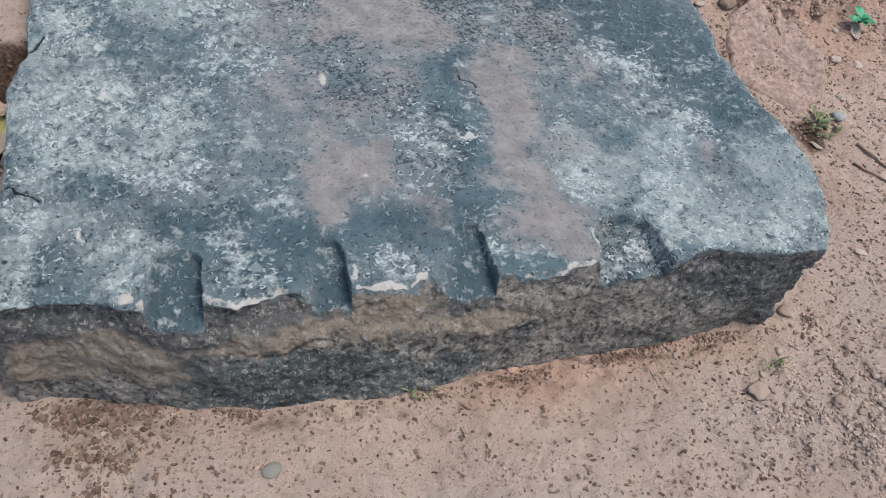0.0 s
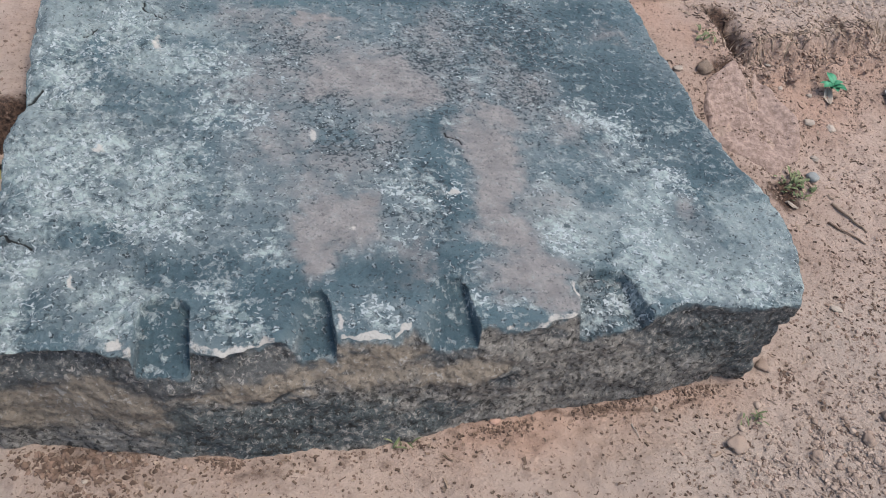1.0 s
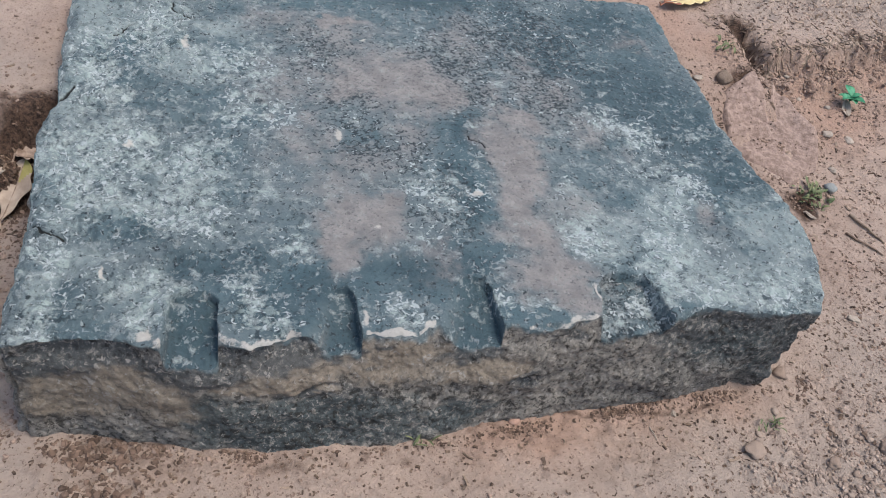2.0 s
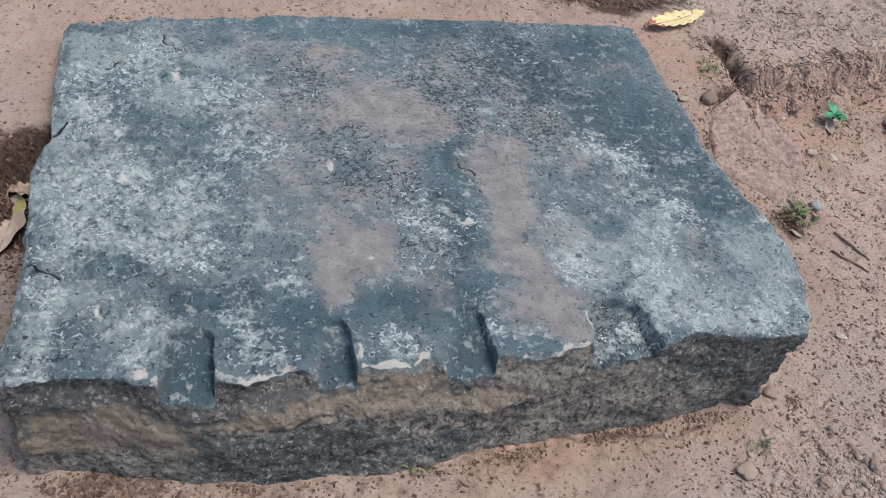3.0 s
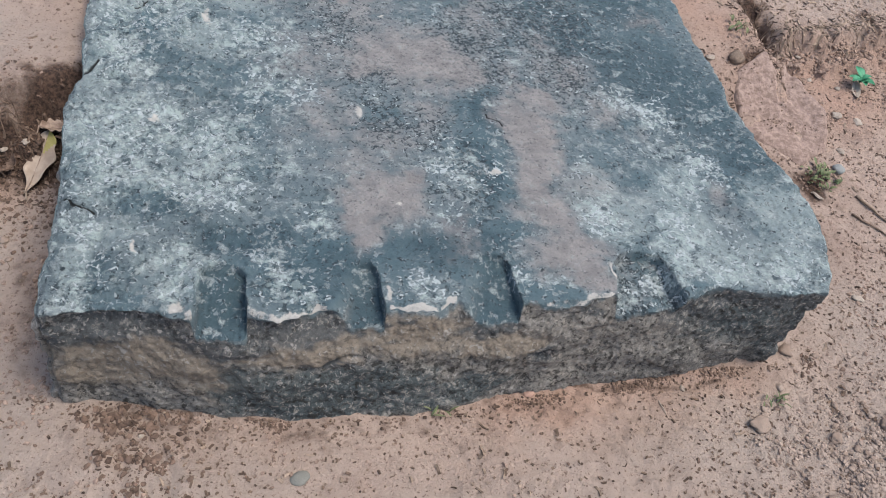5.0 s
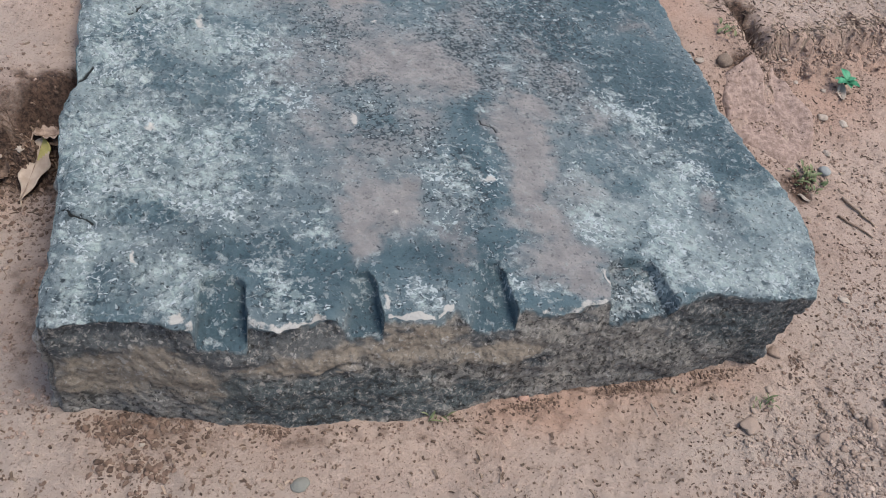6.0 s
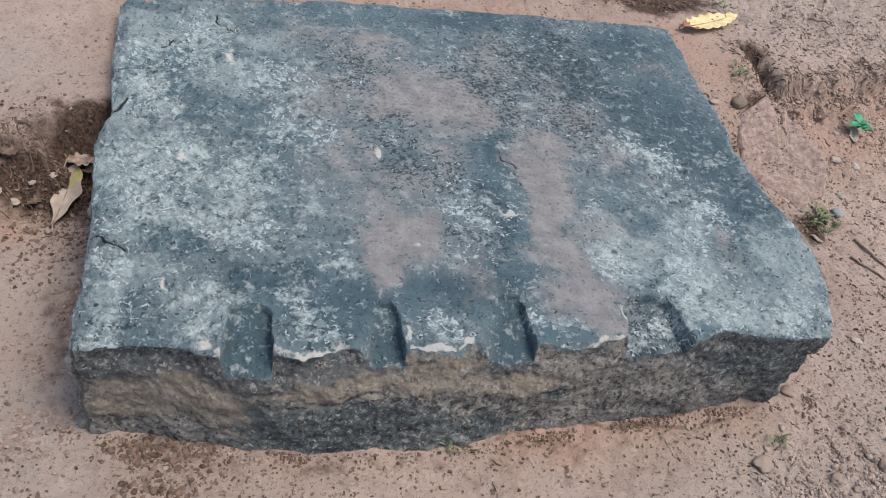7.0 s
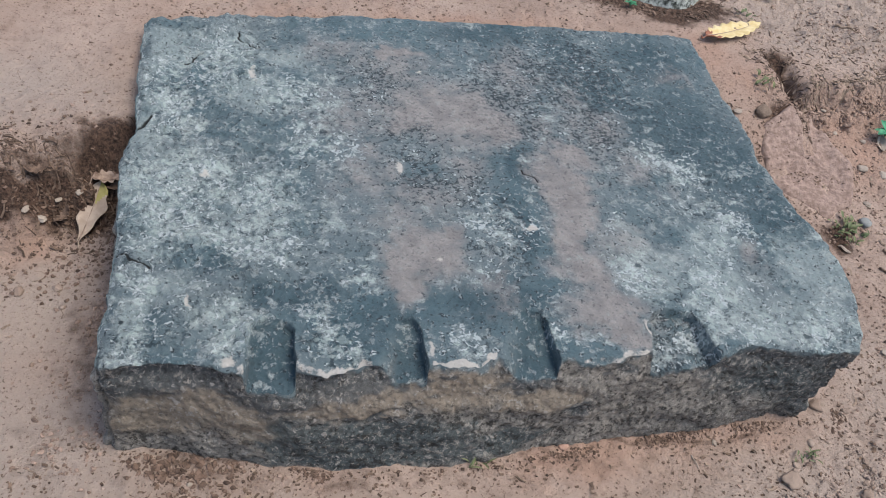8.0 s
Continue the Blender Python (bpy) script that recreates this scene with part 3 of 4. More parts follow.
FILM = [(0.72, 0.26, 0.034, 0.063), (0.78, 0.94, 0.06, 0.04), (0.0, 0.94, 0.15, 0.10), (-0.14, 1.00, 0.10, 0.08), (-0.14, 0.69, 0.064, 0.1), (-0.09, 0.57, 0.056, 0.08), (0.04, 0.85, 0.115, 0.117), (-0.08, 0.72, 0.0942, 0.141), (-0.08, 0.50, 0.0861, 0.0972), (0.05, 0.45, 0.112, 0.0956), (0.16, 0.53, 0.065, 0.0819), (-0.04, 0.38, 0.07, 0.0883), (0.32, 0.92, 0.0943, 0.143), (0.45, 0.81, 0.06, 0.10), (0.49, 0.69, 0.0901, 0.124), (0.44, 0.29, 0.076, 0.108), (0.35, 0.69, 0.0581, 0.0718), (0.15, 0.19, 0.034, 0.062), (0.57, 0.55, 0.0871, 0.0674)]
LICHEN = [(-0.49, 0.06, 0.05, 0.05), (-0.17, 0.04, 0.05, 0.04), (-0.45, 0.45, 0.122, 0.108), (-0.47, 0.34, 0.073, 0.0804), (-0.28, 0.42, 0.09, 0.107), (-0.32, 0.29, 0.106, 0.0621), (-0.51, 0.76, 0.0622, 0.14), (-0.41, 0.91, 0.0803, 0.129), (-0.32, 0.86, 0.0241, 0.044), (-0.21, 0.78, 0.0933, 0.071), (-0.41, 0.14, 0.017, 0.0463), (-0.50, 0.19, 0.038, 0.0554), (-0.33, 0.11, 0.049, 0.0391), (-0.34, 0.05, 0.037, 0.042), (-0.15, 0.34, 0.031, 0.026), (-0.19, 0.09, 0.04, 0.039), (-0.14, 0.04, 0.039, 0.024), (0.18, 0.33, 0.042, 0.0885), (0.06, 0.03, 0.051, 0.0322), (-0.11, 0.21, 0.032, 0.0291), (-0.18, 0.61, 0.0631, 0.083)]
LICHEN_B = [(0.68, 0.43, 0.077, 0.0503), (0.72, 0.36, 0.055, 0.0435), (0.64, 0.27, 0.046, 0.0745), (0.58, 0.15, 0.049, 0.0817), (0.52, 0.06, 0.047, 0.0522), (0.45, 0.37, 0.023, 0.0374), (0.46, 0.22, 0.036, 0.0671), (0.78, 0.07, 0.1, 0.0572), (0.67, 0.06, 0.073, 0.0461), (0.67, 0.55, 0.0591, 0.0572), (0.61, 0.57, 0.044, 0.0455), (0.75, 0.32, 0.034, 0.0488), (0.25, 0.34, 0.024, 0.0141), (0.22, 0.09, 0.033, 0.0573), (0.26, 0.05, 0.038, 0.034)]
CREAM = [(-0.33, 0.01, 0.016, 0.020), (-0.327, 0.861, 0.012, 0.029), (0.045, 0.246, 0.009, 0.0091), (-0.011, 0.528, 0.0091, 0.016), (-0.417, 0.486, 0.01, 0.011), (0.25, 0.34, 0.017, 0.008), (-0.410, 0.139, 0.007, 0.023), (0.078, 0.908, 0.01, 0.011), (0.425, 0.06, 0.004, 0.035), (0.008, 0.03, 0.006, 0.022)]
DARK = [(0.54, 0.86, 0.10, 0.15), (0.76, 0.66, 0.118, 0.213), (0.82, 0.56, 0.0611, 0.121), (0.65, 0.70, 0.0932, 0.158), (0.74, 1.02, 0.106, 0.131), (0.49, 0.99, 0.0582, 0.186), (0.28, 0.53, 0.0381, 0.0959), (0.23, 0.33, 0.025, 0.107), (0.18, 0.16, 0.067, 0.0528), (0.10, 0.14, 0.066, 0.0426), (-0.06, 0.11, 0.072, 0.0541), (-0.15, 0.06, 0.059, 0.051), (-0.19, 0.16, 0.062, 0.042), (0.02, 0.49, 0.038, 0.0342), (0.85, 0.40, 0.072, 0.098), (0.29, 1.12, 0.151, 0.0557), (0.49, 0.19, 0.017, 0.0667), (-0.27, 0.18, 0.05, 0.035), (-0.33, 0.46, 0.039, 0.044), (-0.48, 0.08, 0.036, 0.0373), (-0.36, 0.23, 0.03, 0.0291)]
PITS = [(0.30, 0.68, 0.0721, 0.0818), (-0.02, 0.82, 0.0703, 0.0742), (0.02, 0.66, 0.0671, 0.0542), (0.28, 0.82, 0.0903, 0.132), (0.41, 0.93, 0.0964, 0.147), (0.54, 0.94, 0.0993, 0.181), (0.19, 0.33, 0.039, 0.0885), (0.04, 0.52, 0.0631, 0.0603), (0.15, 0.47, 0.05, 0.0485), (0.49, 0.06, 0.046, 0.0595), (0.49, 0.67, 0.0751, 0.0975), (-0.04, 0.89, 0.0572, 0.0651)]
PALE_AREAS = [(-0.40, 0.96, 0.08, 0.11), (0.66, 0.12, 0.09, 0.09), (0.60, 0.24, 0.06, 0.10), (0.47, 0.24, 0.06, 0.12), (0.70, 0.05, 0.10, 0.04), (-0.45, 0.16, 0.06, 0.05), (-0.34, 0.09, 0.04, 0.05), (0.65, 0.29, 0.056, 0.0709), (0.58, 0.16, 0.047, 0.101), (0.86, 0.24, 0.082, 0.097), (0.80, 0.10, 0.115, 0.0845), (-0.48, 0.45, 0.076, 0.108), (-0.30, 0.41, 0.0891, 0.0871), (-0.52, 0.95, 0.0664, 0.133), (-0.47, 0.31, 0.062, 0.0624), (-0.50, 0.11, 0.028, 0.0786), (-0.41, 0.13, 0.017, 0.0462), (-0.32, 0.86, 0.0292, 0.049), (-0.25, 0.93, 0.05, 0.08), (-0.32, 0.04, 0.023, 0.031), (-0.55, 0.65, 0.0351, 0.106), (-0.14, 0.34, 0.029, 0.022), (-0.30, 0.78, 0.0772, 0.07)]
for name, rows, amp in (("dust", DUST, 0.95), ("lichen", LICHEN + LICHEN_B, 1.0), ("cream", CREAM, 0.95), ("dark", DARK, 1.0), ("pits", PITS, 1.0), ("pale", PALE_AREAS, 1.0)):
    m = blobs(ax, ay, rows, 0.10 if name == "cream" else 0.30) * amp
    if name == "dust":
        m = np.maximum(m, 0.52 * blobs(ax, ay, FILM, 0.4))
        m[:NX * NY] *= 1 - 0.9 * np.maximum.reduce(SLOTS[:3]).ravel()
    if name == "lichen":
        rim = np.zeros(len(VV))
        rim[:NX * NY] = np.maximum(ss(0.022, 0.004, dl), 0.8 * ss(0.012, 0.003, dr)).ravel() * (0.6 + 0.4 * vnoise(X, Y, 20, 197)).ravel()
        m = np.maximum(m, rim)
        m = np.maximum(m, 0.15 * ss(-0.02, -0.3, ax) + 0.25 * ss(0.55, 0.7, ax) * ss(0.7, 0.4, ay))
        m[:NX * NY] *= 1 - 0.75 * np.maximum.reduce(SLOTS[:3]).ravel()
        m[:NX * NY] = np.maximum(m[:NX * NY], 0.48 * SLOTS[3].ravel())
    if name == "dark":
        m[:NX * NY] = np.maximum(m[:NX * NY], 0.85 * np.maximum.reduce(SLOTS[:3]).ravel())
    if name == "pits":
        m[:NX * NY] = np.maximum(m[:NX * NY], SLOTS[3].ravel())
    if name == "cream":
        lip_rim = ss(0.016, 0.004, df + 0.006 * fbm(X, Y, 40, 199, 3)) * np.interp(X, [-0.35, -0.31, -0.23, -0.20, -0.10, -0.09, 0.0, 0.01, 0.12, 0.13, 0.25, 0.26, 0.41, 0.42, 0.84], [0.0, 0.9, 0.3, 0.85, 0.85, 0, 0, 1.0, 1.0, 0, 0.3, 0.62, 0.72, 0, 0.3])
        m[:NX * NY] = np.maximum(m[:NX * NY], lip_rim.ravel())
    if name in ("pale", "cream"):
        m[:NX * NY] *= 1 - SLOT.ravel()
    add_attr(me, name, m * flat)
add_attr(me, "side", side)
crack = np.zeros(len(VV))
crack[:NX * NY] = CRACK_SHADE.ravel()
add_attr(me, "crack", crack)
EARTHY = [(-0.40, 0.42, 0.12, 0.16), (-0.29, 0.36, 0.06, 0.18), (-0.47, 0.24, 0.08, 0.10), (0.03, 0.56, 0.12, 0.10), (-0.13, 0.48, 0.07, 0.10), (0.22, 0.46, 0.07, 0.08)]
TEAL = [(-0.08, 0.08, 0.20, 0.09), (-0.22, 0.20, 0.070, 0.18), (-0.03, 0.22, 0.13, 0.15), (-0.52, 0.60, 0.07, 0.14), (0.70, 0.55, 0.10, 0.22), (0.80, 0.40, 0.07, 0.25), (0.17, 0.16, 0.06, 0.08)]
# bare fracture patches; shade under the lip, in face pit and crack added
FRESH_AND_SHADE = [(-0.50, 0.60, 0.08, 0.13), (-0.41, 0.63, 0.06, 0.07), (-0.34, 0.58, 0.04, 0.05), (-0.19, 0.62, 0.05, 0.09), (-0.14, 0.60, 0.05, 0.09), (0.60, 0.62, 0.06, 0.12), (0.74, 0.64, 0.10, 0.05), (0.84, 0.40, 0.04, 0.30), (0.294, 0.35, 0.03, 0.06), (0.36, 0.66, 0.03, 0.05), (-0.10, 0.39, 0.04, 0.02), (-0.27, 0.53, 0.06, 0.075), (-0.04, 0.60, 0.05, 0.04), (0.19, 0.58, 0.05, 0.05)]
for name, rows in (("earthy", EARTHY), ("teal", TEAL), ("fresh_and_shade", FRESH_AND_SHADE)):
    add_attr(me, name, onface * np.clip(blobs(ax, az * 3, rows, 0.4), 0, 1))
slab = tagged(new("stone_slab", me), "blue-grey weathered stone slab with four wedge slots, lying on earth", "stone slab")


# ---- rocks and stones ----
def gz(x, y):
    return float(ground_z(np.array([x]), np.array([y]))[0])


def rock_mesh(name, mat, seed, level=2, flat=0.7, lump=0.28, craggy=0.0):
    bm = bmesh.new()
    bmesh.ops.create_icosphere(bm, subdivisions=level, radius=1.0)
    off = Vector((seed * 3.7, seed * 1.9, seed * 0.7))
    for v in bm.verts:
        d = 1 + lump * noise.noise(v.co * 0.9 + off) + 0.35 * lump * noise.noise(v.co * 2.3 + off)
        d += craggy * (abs(noise.noise(v.co * 3.1 + off)) + 0.5 * noise.noise(v.co * 7 + off))
        v.co = Vector((v.co.x * d, v.co.y * d * 0.82, max(v.co.z * d, -0.6) * flat))
    for f in bm.faces:
        f.smooth = True
    me = bpy.data.meshes.new(name)
    bm.to_mesh(me)
    bm.free()
    me.materials.append(mat)
    return me


def place_rock(name, me, x, y, size, turn, label, category, group="", sink=0.25):
    ob = new(name, me)
    ob.matrix_world = pose(x, y, gz(x, y) + size * (0.55 - sink) * 0.7, 0, 0, turn) @ Matrix.Diagonal((size, size, size, 1))
    return tagged(ob, label, category, group)


def mound_mesh(name, mat, outline, height, seed, tilt=(0, 0), rings=18, steps=120, edge=0.14, lump=0.006):
    """A flat-topped buried stone over an outline of corners, its rim rounded down into the ground."""
    pts = np.array(outline)
    c = pts.mean(0)
    closed = np.vstack([pts, pts[:1]])
    ln = np.r_[0, np.cumsum(np.linalg.norm(np.diff(closed, axis=0), axis=1))]
    a = np.linspace(0, ln[-1], steps, endpoint=False)
    rim = np.stack([np.interp(a, ln, closed[:, 0]), np.interp(a, ln, closed[:, 1])], 1)
    rim = sum(np.roll(rim, s, axis=0) for s in range(-3, 4)) / 7
    q = np.linspace(0.0, 1.0, rings) ** 0.75
    x = c[0] + (rim[:, 0] - c[0])[None, :] * q[:, None]
    y = c[1] + (rim[:, 1] - c[1])[None, :] * q[:, None]
    wob = 0.012 * fbm(x, y, 14, seed, 3) * q[:, None] ** 3
    x, y = x + wob, y - wob
    base = ground_base(rim[:, 0], rim[:, 1])[None, :] * q[:, None] + float(ground_base(rim[:, 0], rim[:, 1]).mean()) * (1 - q[:, None])
    z = base + height * ss(1.0, 1.0 - edge, q)[:, None] - 0.02 * ss(1 - edge, 1.0, q)[:, None]
    z = z + tilt[0] * (x - c[0]) + tilt[1] * (y - c[1]) + lump * fbm(x, y, 12, seed + 5, 4) + 0.25 * lump * fbm(x, y, 60, seed + 9, 3)
    k = np.arange(steps)
    quads = [np.stack([r * steps + k, (r + 1) * steps + k, (r + 1) * steps + np.roll(k, -1), r * steps + np.roll(k, -1)], 1) for r in range(rings - 1)]
    return mesh_arrays(name, np.stack([x, y, z], -1).reshape(-1, 3), np.concatenate(quads), mat)


me = mound_mesh("embedded_stone", PINK_STONE, [(1.10, 0.93), (1.20, 0.965), (1.27, 0.95), (1.350, 0.76), (1.300, 0.66), (1.18, 0.58), (1.045, 0.70), (1.05, 0.84)], 0.018, 201, (0.07, 0.05), edge=0.14, lump=0.012)
BURIED = np.array([v.co[:] for v in me.vertices])
tagged(new("embedded_stone", me), "flat reddish stone half buried in earth beside the slab", "stone")
me = mound_mesh("kerb_rock", DARK_ROCK, [(-1.15, 1.24), (-0.776, 1.29), (-0.587, 1.375), (-0.45, 1.49), (-0.38, 1.68), (-0.5, 2.0), (-1.15, 2.0)], 0.075, 205, edge=0.12, lump=0.016)
tagged(new("kerb_rock", me), "long dark mossy rock at the foot of the bank", "rock")
me = mound_mesh("bank_rock", TAN_ROCK, [(-0.42, 1.385), (-0.30, 1.35), (-0.22, 1.37), (-0.15, 1.41), (-0.18, 1.50), (-0.30, 1.56), (-0.44, 1.49)], 0.022, 209, edge=0.35, lump=0.026)
tagged(new("bank_rock", me), "tan earth-covered rock half sunk in the ground", "rock")

ROCKS = [rock_mesh("pebble", PEBBLE, s, 3, 0.55, 0.55, 0.40) for s in (1, 2, 3, 4)]
place_rock("round_rock", rock_mesh("round_rock", MOSSY, 6, 4, 0.7, 0.4, 0.22), 0.185, 1.60, 0.075, 20, "rounded grey-green lichen-covered rock on earth", "rock")
place_rock("orange_rock", rock_mesh("orange_rock", BRICK_RED, 7, 4, 0.40, 0.9, 0.45), -0.105, 1.478, 0.040, 15, "angular orange-pink stone lying on earth", "rock")
place_rock("brown_rock", rock_mesh("brown_rock", TAN_ROCK, 8, 3, 0.55, 0.4, 0.2), 1.095, 0.935, 0.026, 40, "small rounded brown stone beside the pit", "rock")
place_rock("pebble", rock_mesh("pebble", PEBBLE, 9, 3, 0.6, 0.5, 0.3), 0.890, 0.042, 0.016, 80, "pale rounded pebble against the slab's corner", "pebble")
place_rock("pebble", rock_mesh("pebble", PEBBLE, 10, 3, 0.30, 0.5, 0.25), 0.751, -0.129, 0.019, 10, "flat tan pebble at the edge of gravel", "pebble")
place_rock("pebble", rock_mesh("pebble", GREY_PEBBLE, 11, 3, 0.5), 1.303, 0.594, 0.021, 60, "blue-grey pebble beside a green tuft", "pebble")
place_rock("pebble", rock_mesh("pebble", DULL_PEBBLE, 12, 3, 0.35), -0.145, -0.172, 0.016, 5, "greenish-grey flat pebble set in earth", "pebble", sink=0.4)
place_rock("pebble", rock_mesh("pebble", BRICK_RED, 13, 3, 0.5), 0.296, -0.030, 0.011, 5, "small orange stone chip against the slab", "pebble")
place_rock("clod", rock_mesh("clod", RED_STONE, 14, 3, 0.6, 0.5), 1.93, 0.87, 0.05, 5, "reddish clod of earth beside a grey leaf", "clod")
PALE_ROCKS = [rock_mesh("pale_pebble", PALE, s, 3, 0.4, 0.6, 0.35) for s in (21, 22, 23)]
for n, (x, y, s) in enumerate(((1.384, 0.791, 0.014), (1.441, 0.764, 0.013), (1.341, 0.661, 0.011), (1.014, 0.931, 0.012), (-0.803, 0.555, 0.009), (-0.775, 0.550, 0.012), (-0.748, 0.600, 0.007), (-0.707, 0.620, 0.009),
                               (1.44, 0.90, 0.009), (1.36, 0.93, 0.008), (1.33, 0.99, 0.007), (-0.41, -0.075, 0.005), (0.62, -0.035, 0.006), (1.15, 0.18, 0.01))):
    place_rock("pale_pebble", PALE_ROCKS[n % 3], x, y, s, n * 67, "small cream pebble lying on red earth", "pebble", "cream pebbles")
rng = np.random.RandomState(5)
for n, (x, y, s) in enumerate(((1.094, -0.105, 0.017), (1.021, -0.152, 0.016), (1.149, -0.128, 0.015), (1.041, -0.224, 0.020), (0.90, -0.17, 0.016), (-0.792, 0.380, 0.013), (-0.72, 0.39, 0.012), (-0.70, 0.34, 0.008), (0.83, -0.05, 0.011), (1.25, 0.08, 0.014), (0.96, 0.03, 0.009))):
    place_rock("pebble", ROCKS[n % 4], x, y, s * 0.8, n * 51, "brown-grey pebble lying on sandy earth", "pebble", "brown pebbles")
count = 0
while count < 90:
    x, y = rng.uniform(0.76, 1.42), rng.uniform(-0.42, 0.03)
    if rng.rand() > math.exp(-((x - 1.0 - 0.3 * (y + 0.15)) / 0.20) ** 2 - ((y + 0.20) / 0.12) ** 2):
        continue
    place_rock("gravel_stone", ROCKS[count % 4], x, y, float(rng.uniform(0.0030, 0.0075)), float(rng.uniform(0, 360)), "small brown-grey gravel stone on earth", "gravel stone", "gravel beside the slab")
    count += 1


# ---- crumbs of earth, gravel grains, dry litter and crumb-shadow slivers ----
def on_slab(x, y):
    return (x > -0.57) & (x < 0.92) & (y > np.interp(x, FOOT_X, FOOT_Y) - 0.004) & (y < 1.16)


def scatter(n, box, density, seed, steep=0.9):
    r = np.random.RandomState(seed)
    out = np.zeros((0, 2))
    while len(out) < n:
        p = np.stack([r.uniform(box[0], box[1], 4 * n), r.uniform(box[2], box[3], 4 * n)], 1)
        slope = np.abs(ground_base(p[:, 0], p[:, 1] + 0.01) - ground_base(p[:, 0], p[:, 1] - 0.01)) / 0.02
        p = p[(slope < steep) & (r.rand(len(p)) < density(p[:, 0], p[:, 1])) & ~on_slab(p[:, 0], p[:, 1])]
        out = np.vstack([out, p])
    return out[:n]


G = (1 + 5 ** 0.5) / 2
ICO_V = np.array([(-1, G, 0), (1, G, 0), (-1, -G, 0), (1, -G, 0), (0, -1, G), (0, 1, G), (0, -1, -G), (0, 1, -G), (G, 0, -1), (G, 0, 1), (-G, 0, -1), (-G, 0, 1)]) / 1.9
ICO_F = np.array([(0, 11, 5), (0, 5, 1), (0, 1, 7), (0, 7, 10), (0, 10, 11), (1, 5, 9), (5, 11, 4), (11, 10, 2), (10, 7, 6), (7, 1, 8), (3, 9, 4), (3, 4, 2), (3, 2, 6), (3, 6, 8), (3, 8, 9), (4, 9, 5), (2, 4, 11), (6, 2, 10), (8, 6, 7), (9, 8, 1)])


def crumbs(name, mat, pts, lo, hi, seed, label, category, on=None):
    r = np.random.RandomState(seed)
    n = len(pts)
    size = lo + (hi - lo) * r.rand(n) ** 2.5
    v = ICO_V[None] * (1 + 0.45 * r.uniform(-1, 1, (n, 12, 1))) * size[:, None, None] * r.uniform(0.55, 1.3, (n, 1, 3))
    a = r.uniform(0, 6.28, n)
    ca, sa = np.cos(a)[:, None], np.sin(a)[:, None]
    x, y = v[..., 0] * ca - v[..., 1] * sa, v[..., 0] * sa + v[..., 1] * ca
    z = ground_z(pts[:, 0], pts[:, 1])[:, None] + v[..., 2] * 0.75 + 0.25 * size[:, None]
    if on is not None:
        near = np.argmin(np.hypot(on[None, :, 0] - pts[:, :1], on[None, :, 1] - pts[:, 1:]), axis=1)
        z = np.maximum(z, on[near, 2][:, None] + v[..., 2] * 0.75 + 0.2 * size[:, None])
    V = np.stack([x + pts[:, :1], y + pts[:, 1:], z], -1).reshape(-1, 3)
    F = (ICO_F[None] + 12 * np.arange(n)[:, None, None]).reshape(-1, 3)
    return tagged(new(name, mesh_arrays(name, V, F, mat, False)), label, category, kind="stuff")


def clumpy(x, y, f, seed, cut):
    return ss(cut, cut + 0.5, fbm(x, y, f, seed, 3))


crumbs("earth_crumbs", CLOD, scatter(6500, (-1.0, 2.1, -0.6, 1.9), lambda x, y: 0.05 + 1.2 * clumpy(x, y, 5, 301, 0.05) * clumpy(x, y, 28, 311, 0.0), 1), 0.0010, 0.0052, 2, "loose dark crumbs of red earth", "earth crumbs")
crumbs("fine_crumbs", DARK_CLOD, scatter(1700, (-0.95, 1.45, -0.58, 0.02), lambda x, y: 0.20 + clumpy(x, y, 9, 391, -0.1) * clumpy(x, y, 40, 395, -0.2), 33), 0.0008, 0.0036, 34, "scattered fine dark crumbs on sandy earth", "earth crumbs")
crumbs("slab_foot_crumbs", DARK_CLOD, scatter(1100, (-0.56, 0.95, -0.12, 0.08), lambda x, y: np.exp(-((y - np.interp(x, FOOT_X, FOOT_Y) + 0.008) / 0.016) ** 2) * (0.12 + clumpy(x, y, 12, 321, -0.2)), 3), 0.0010, 0.0040, 4, "dark crumbs of earth along the slab's foot", "earth crumbs")
crumbs("clod_heap", DARK_CLOD, scatter(620, (-0.56, -0.28, -0.20, 0.0), lambda x, y: np.maximum(np.exp(-((x + 0.40) / 0.09) ** 2 - ((y + 0.04) / 0.03) ** 2), np.exp(-((x + 0.42) / 0.05) ** 2 - ((y + 0.12) / 0.05) ** 2)) * (0.3 + clumpy(x, y, 40, 325, -0.1)), 5), 0.0012, 0.0066, 6, "crumbly heap of brown earth clods", "earth clods")
crumbs("flank_crumbs", CLOD, scatter(520, (-0.80, -0.57, -0.05, 0.50), lambda x, y: np.exp(-((x + 0.61) / 0.07) ** 2) * (0.15 + clumpy(x, y, 12, 451, -0.1)), 61), 0.0012, 0.0062, 62, "brown crumbs of earth along the slab's flank", "earth crumbs")
crumbs("gravel", GRAVEL, scatter(3300, (0.70, 1.6, -0.55, 0.10), lambda x, y: np.exp(-((x - 1.02 - 0.3 * (y + 0.15)) / 0.20) ** 2 - ((y + 0.20) / 0.13) ** 2) * (0.08 + clumpy(x, y, 20, 331, -0.1)), 7), 0.0010, 0.0055, 8, "fine brown-grey gravel spread over earth", "gravel")
crumbs("side_crumbs", CLOD, scatter(4200, (0.92, 1.9, 0.05, 1.0), lambda x, y: 0.08 + clumpy(x, y, 9, 341, -0.1) * clumpy(x, y, 30, 345, -0.1), 9), 0.0010, 0.0048, 10, "reddish crumbs of earth beside the slab", "earth crumbs")
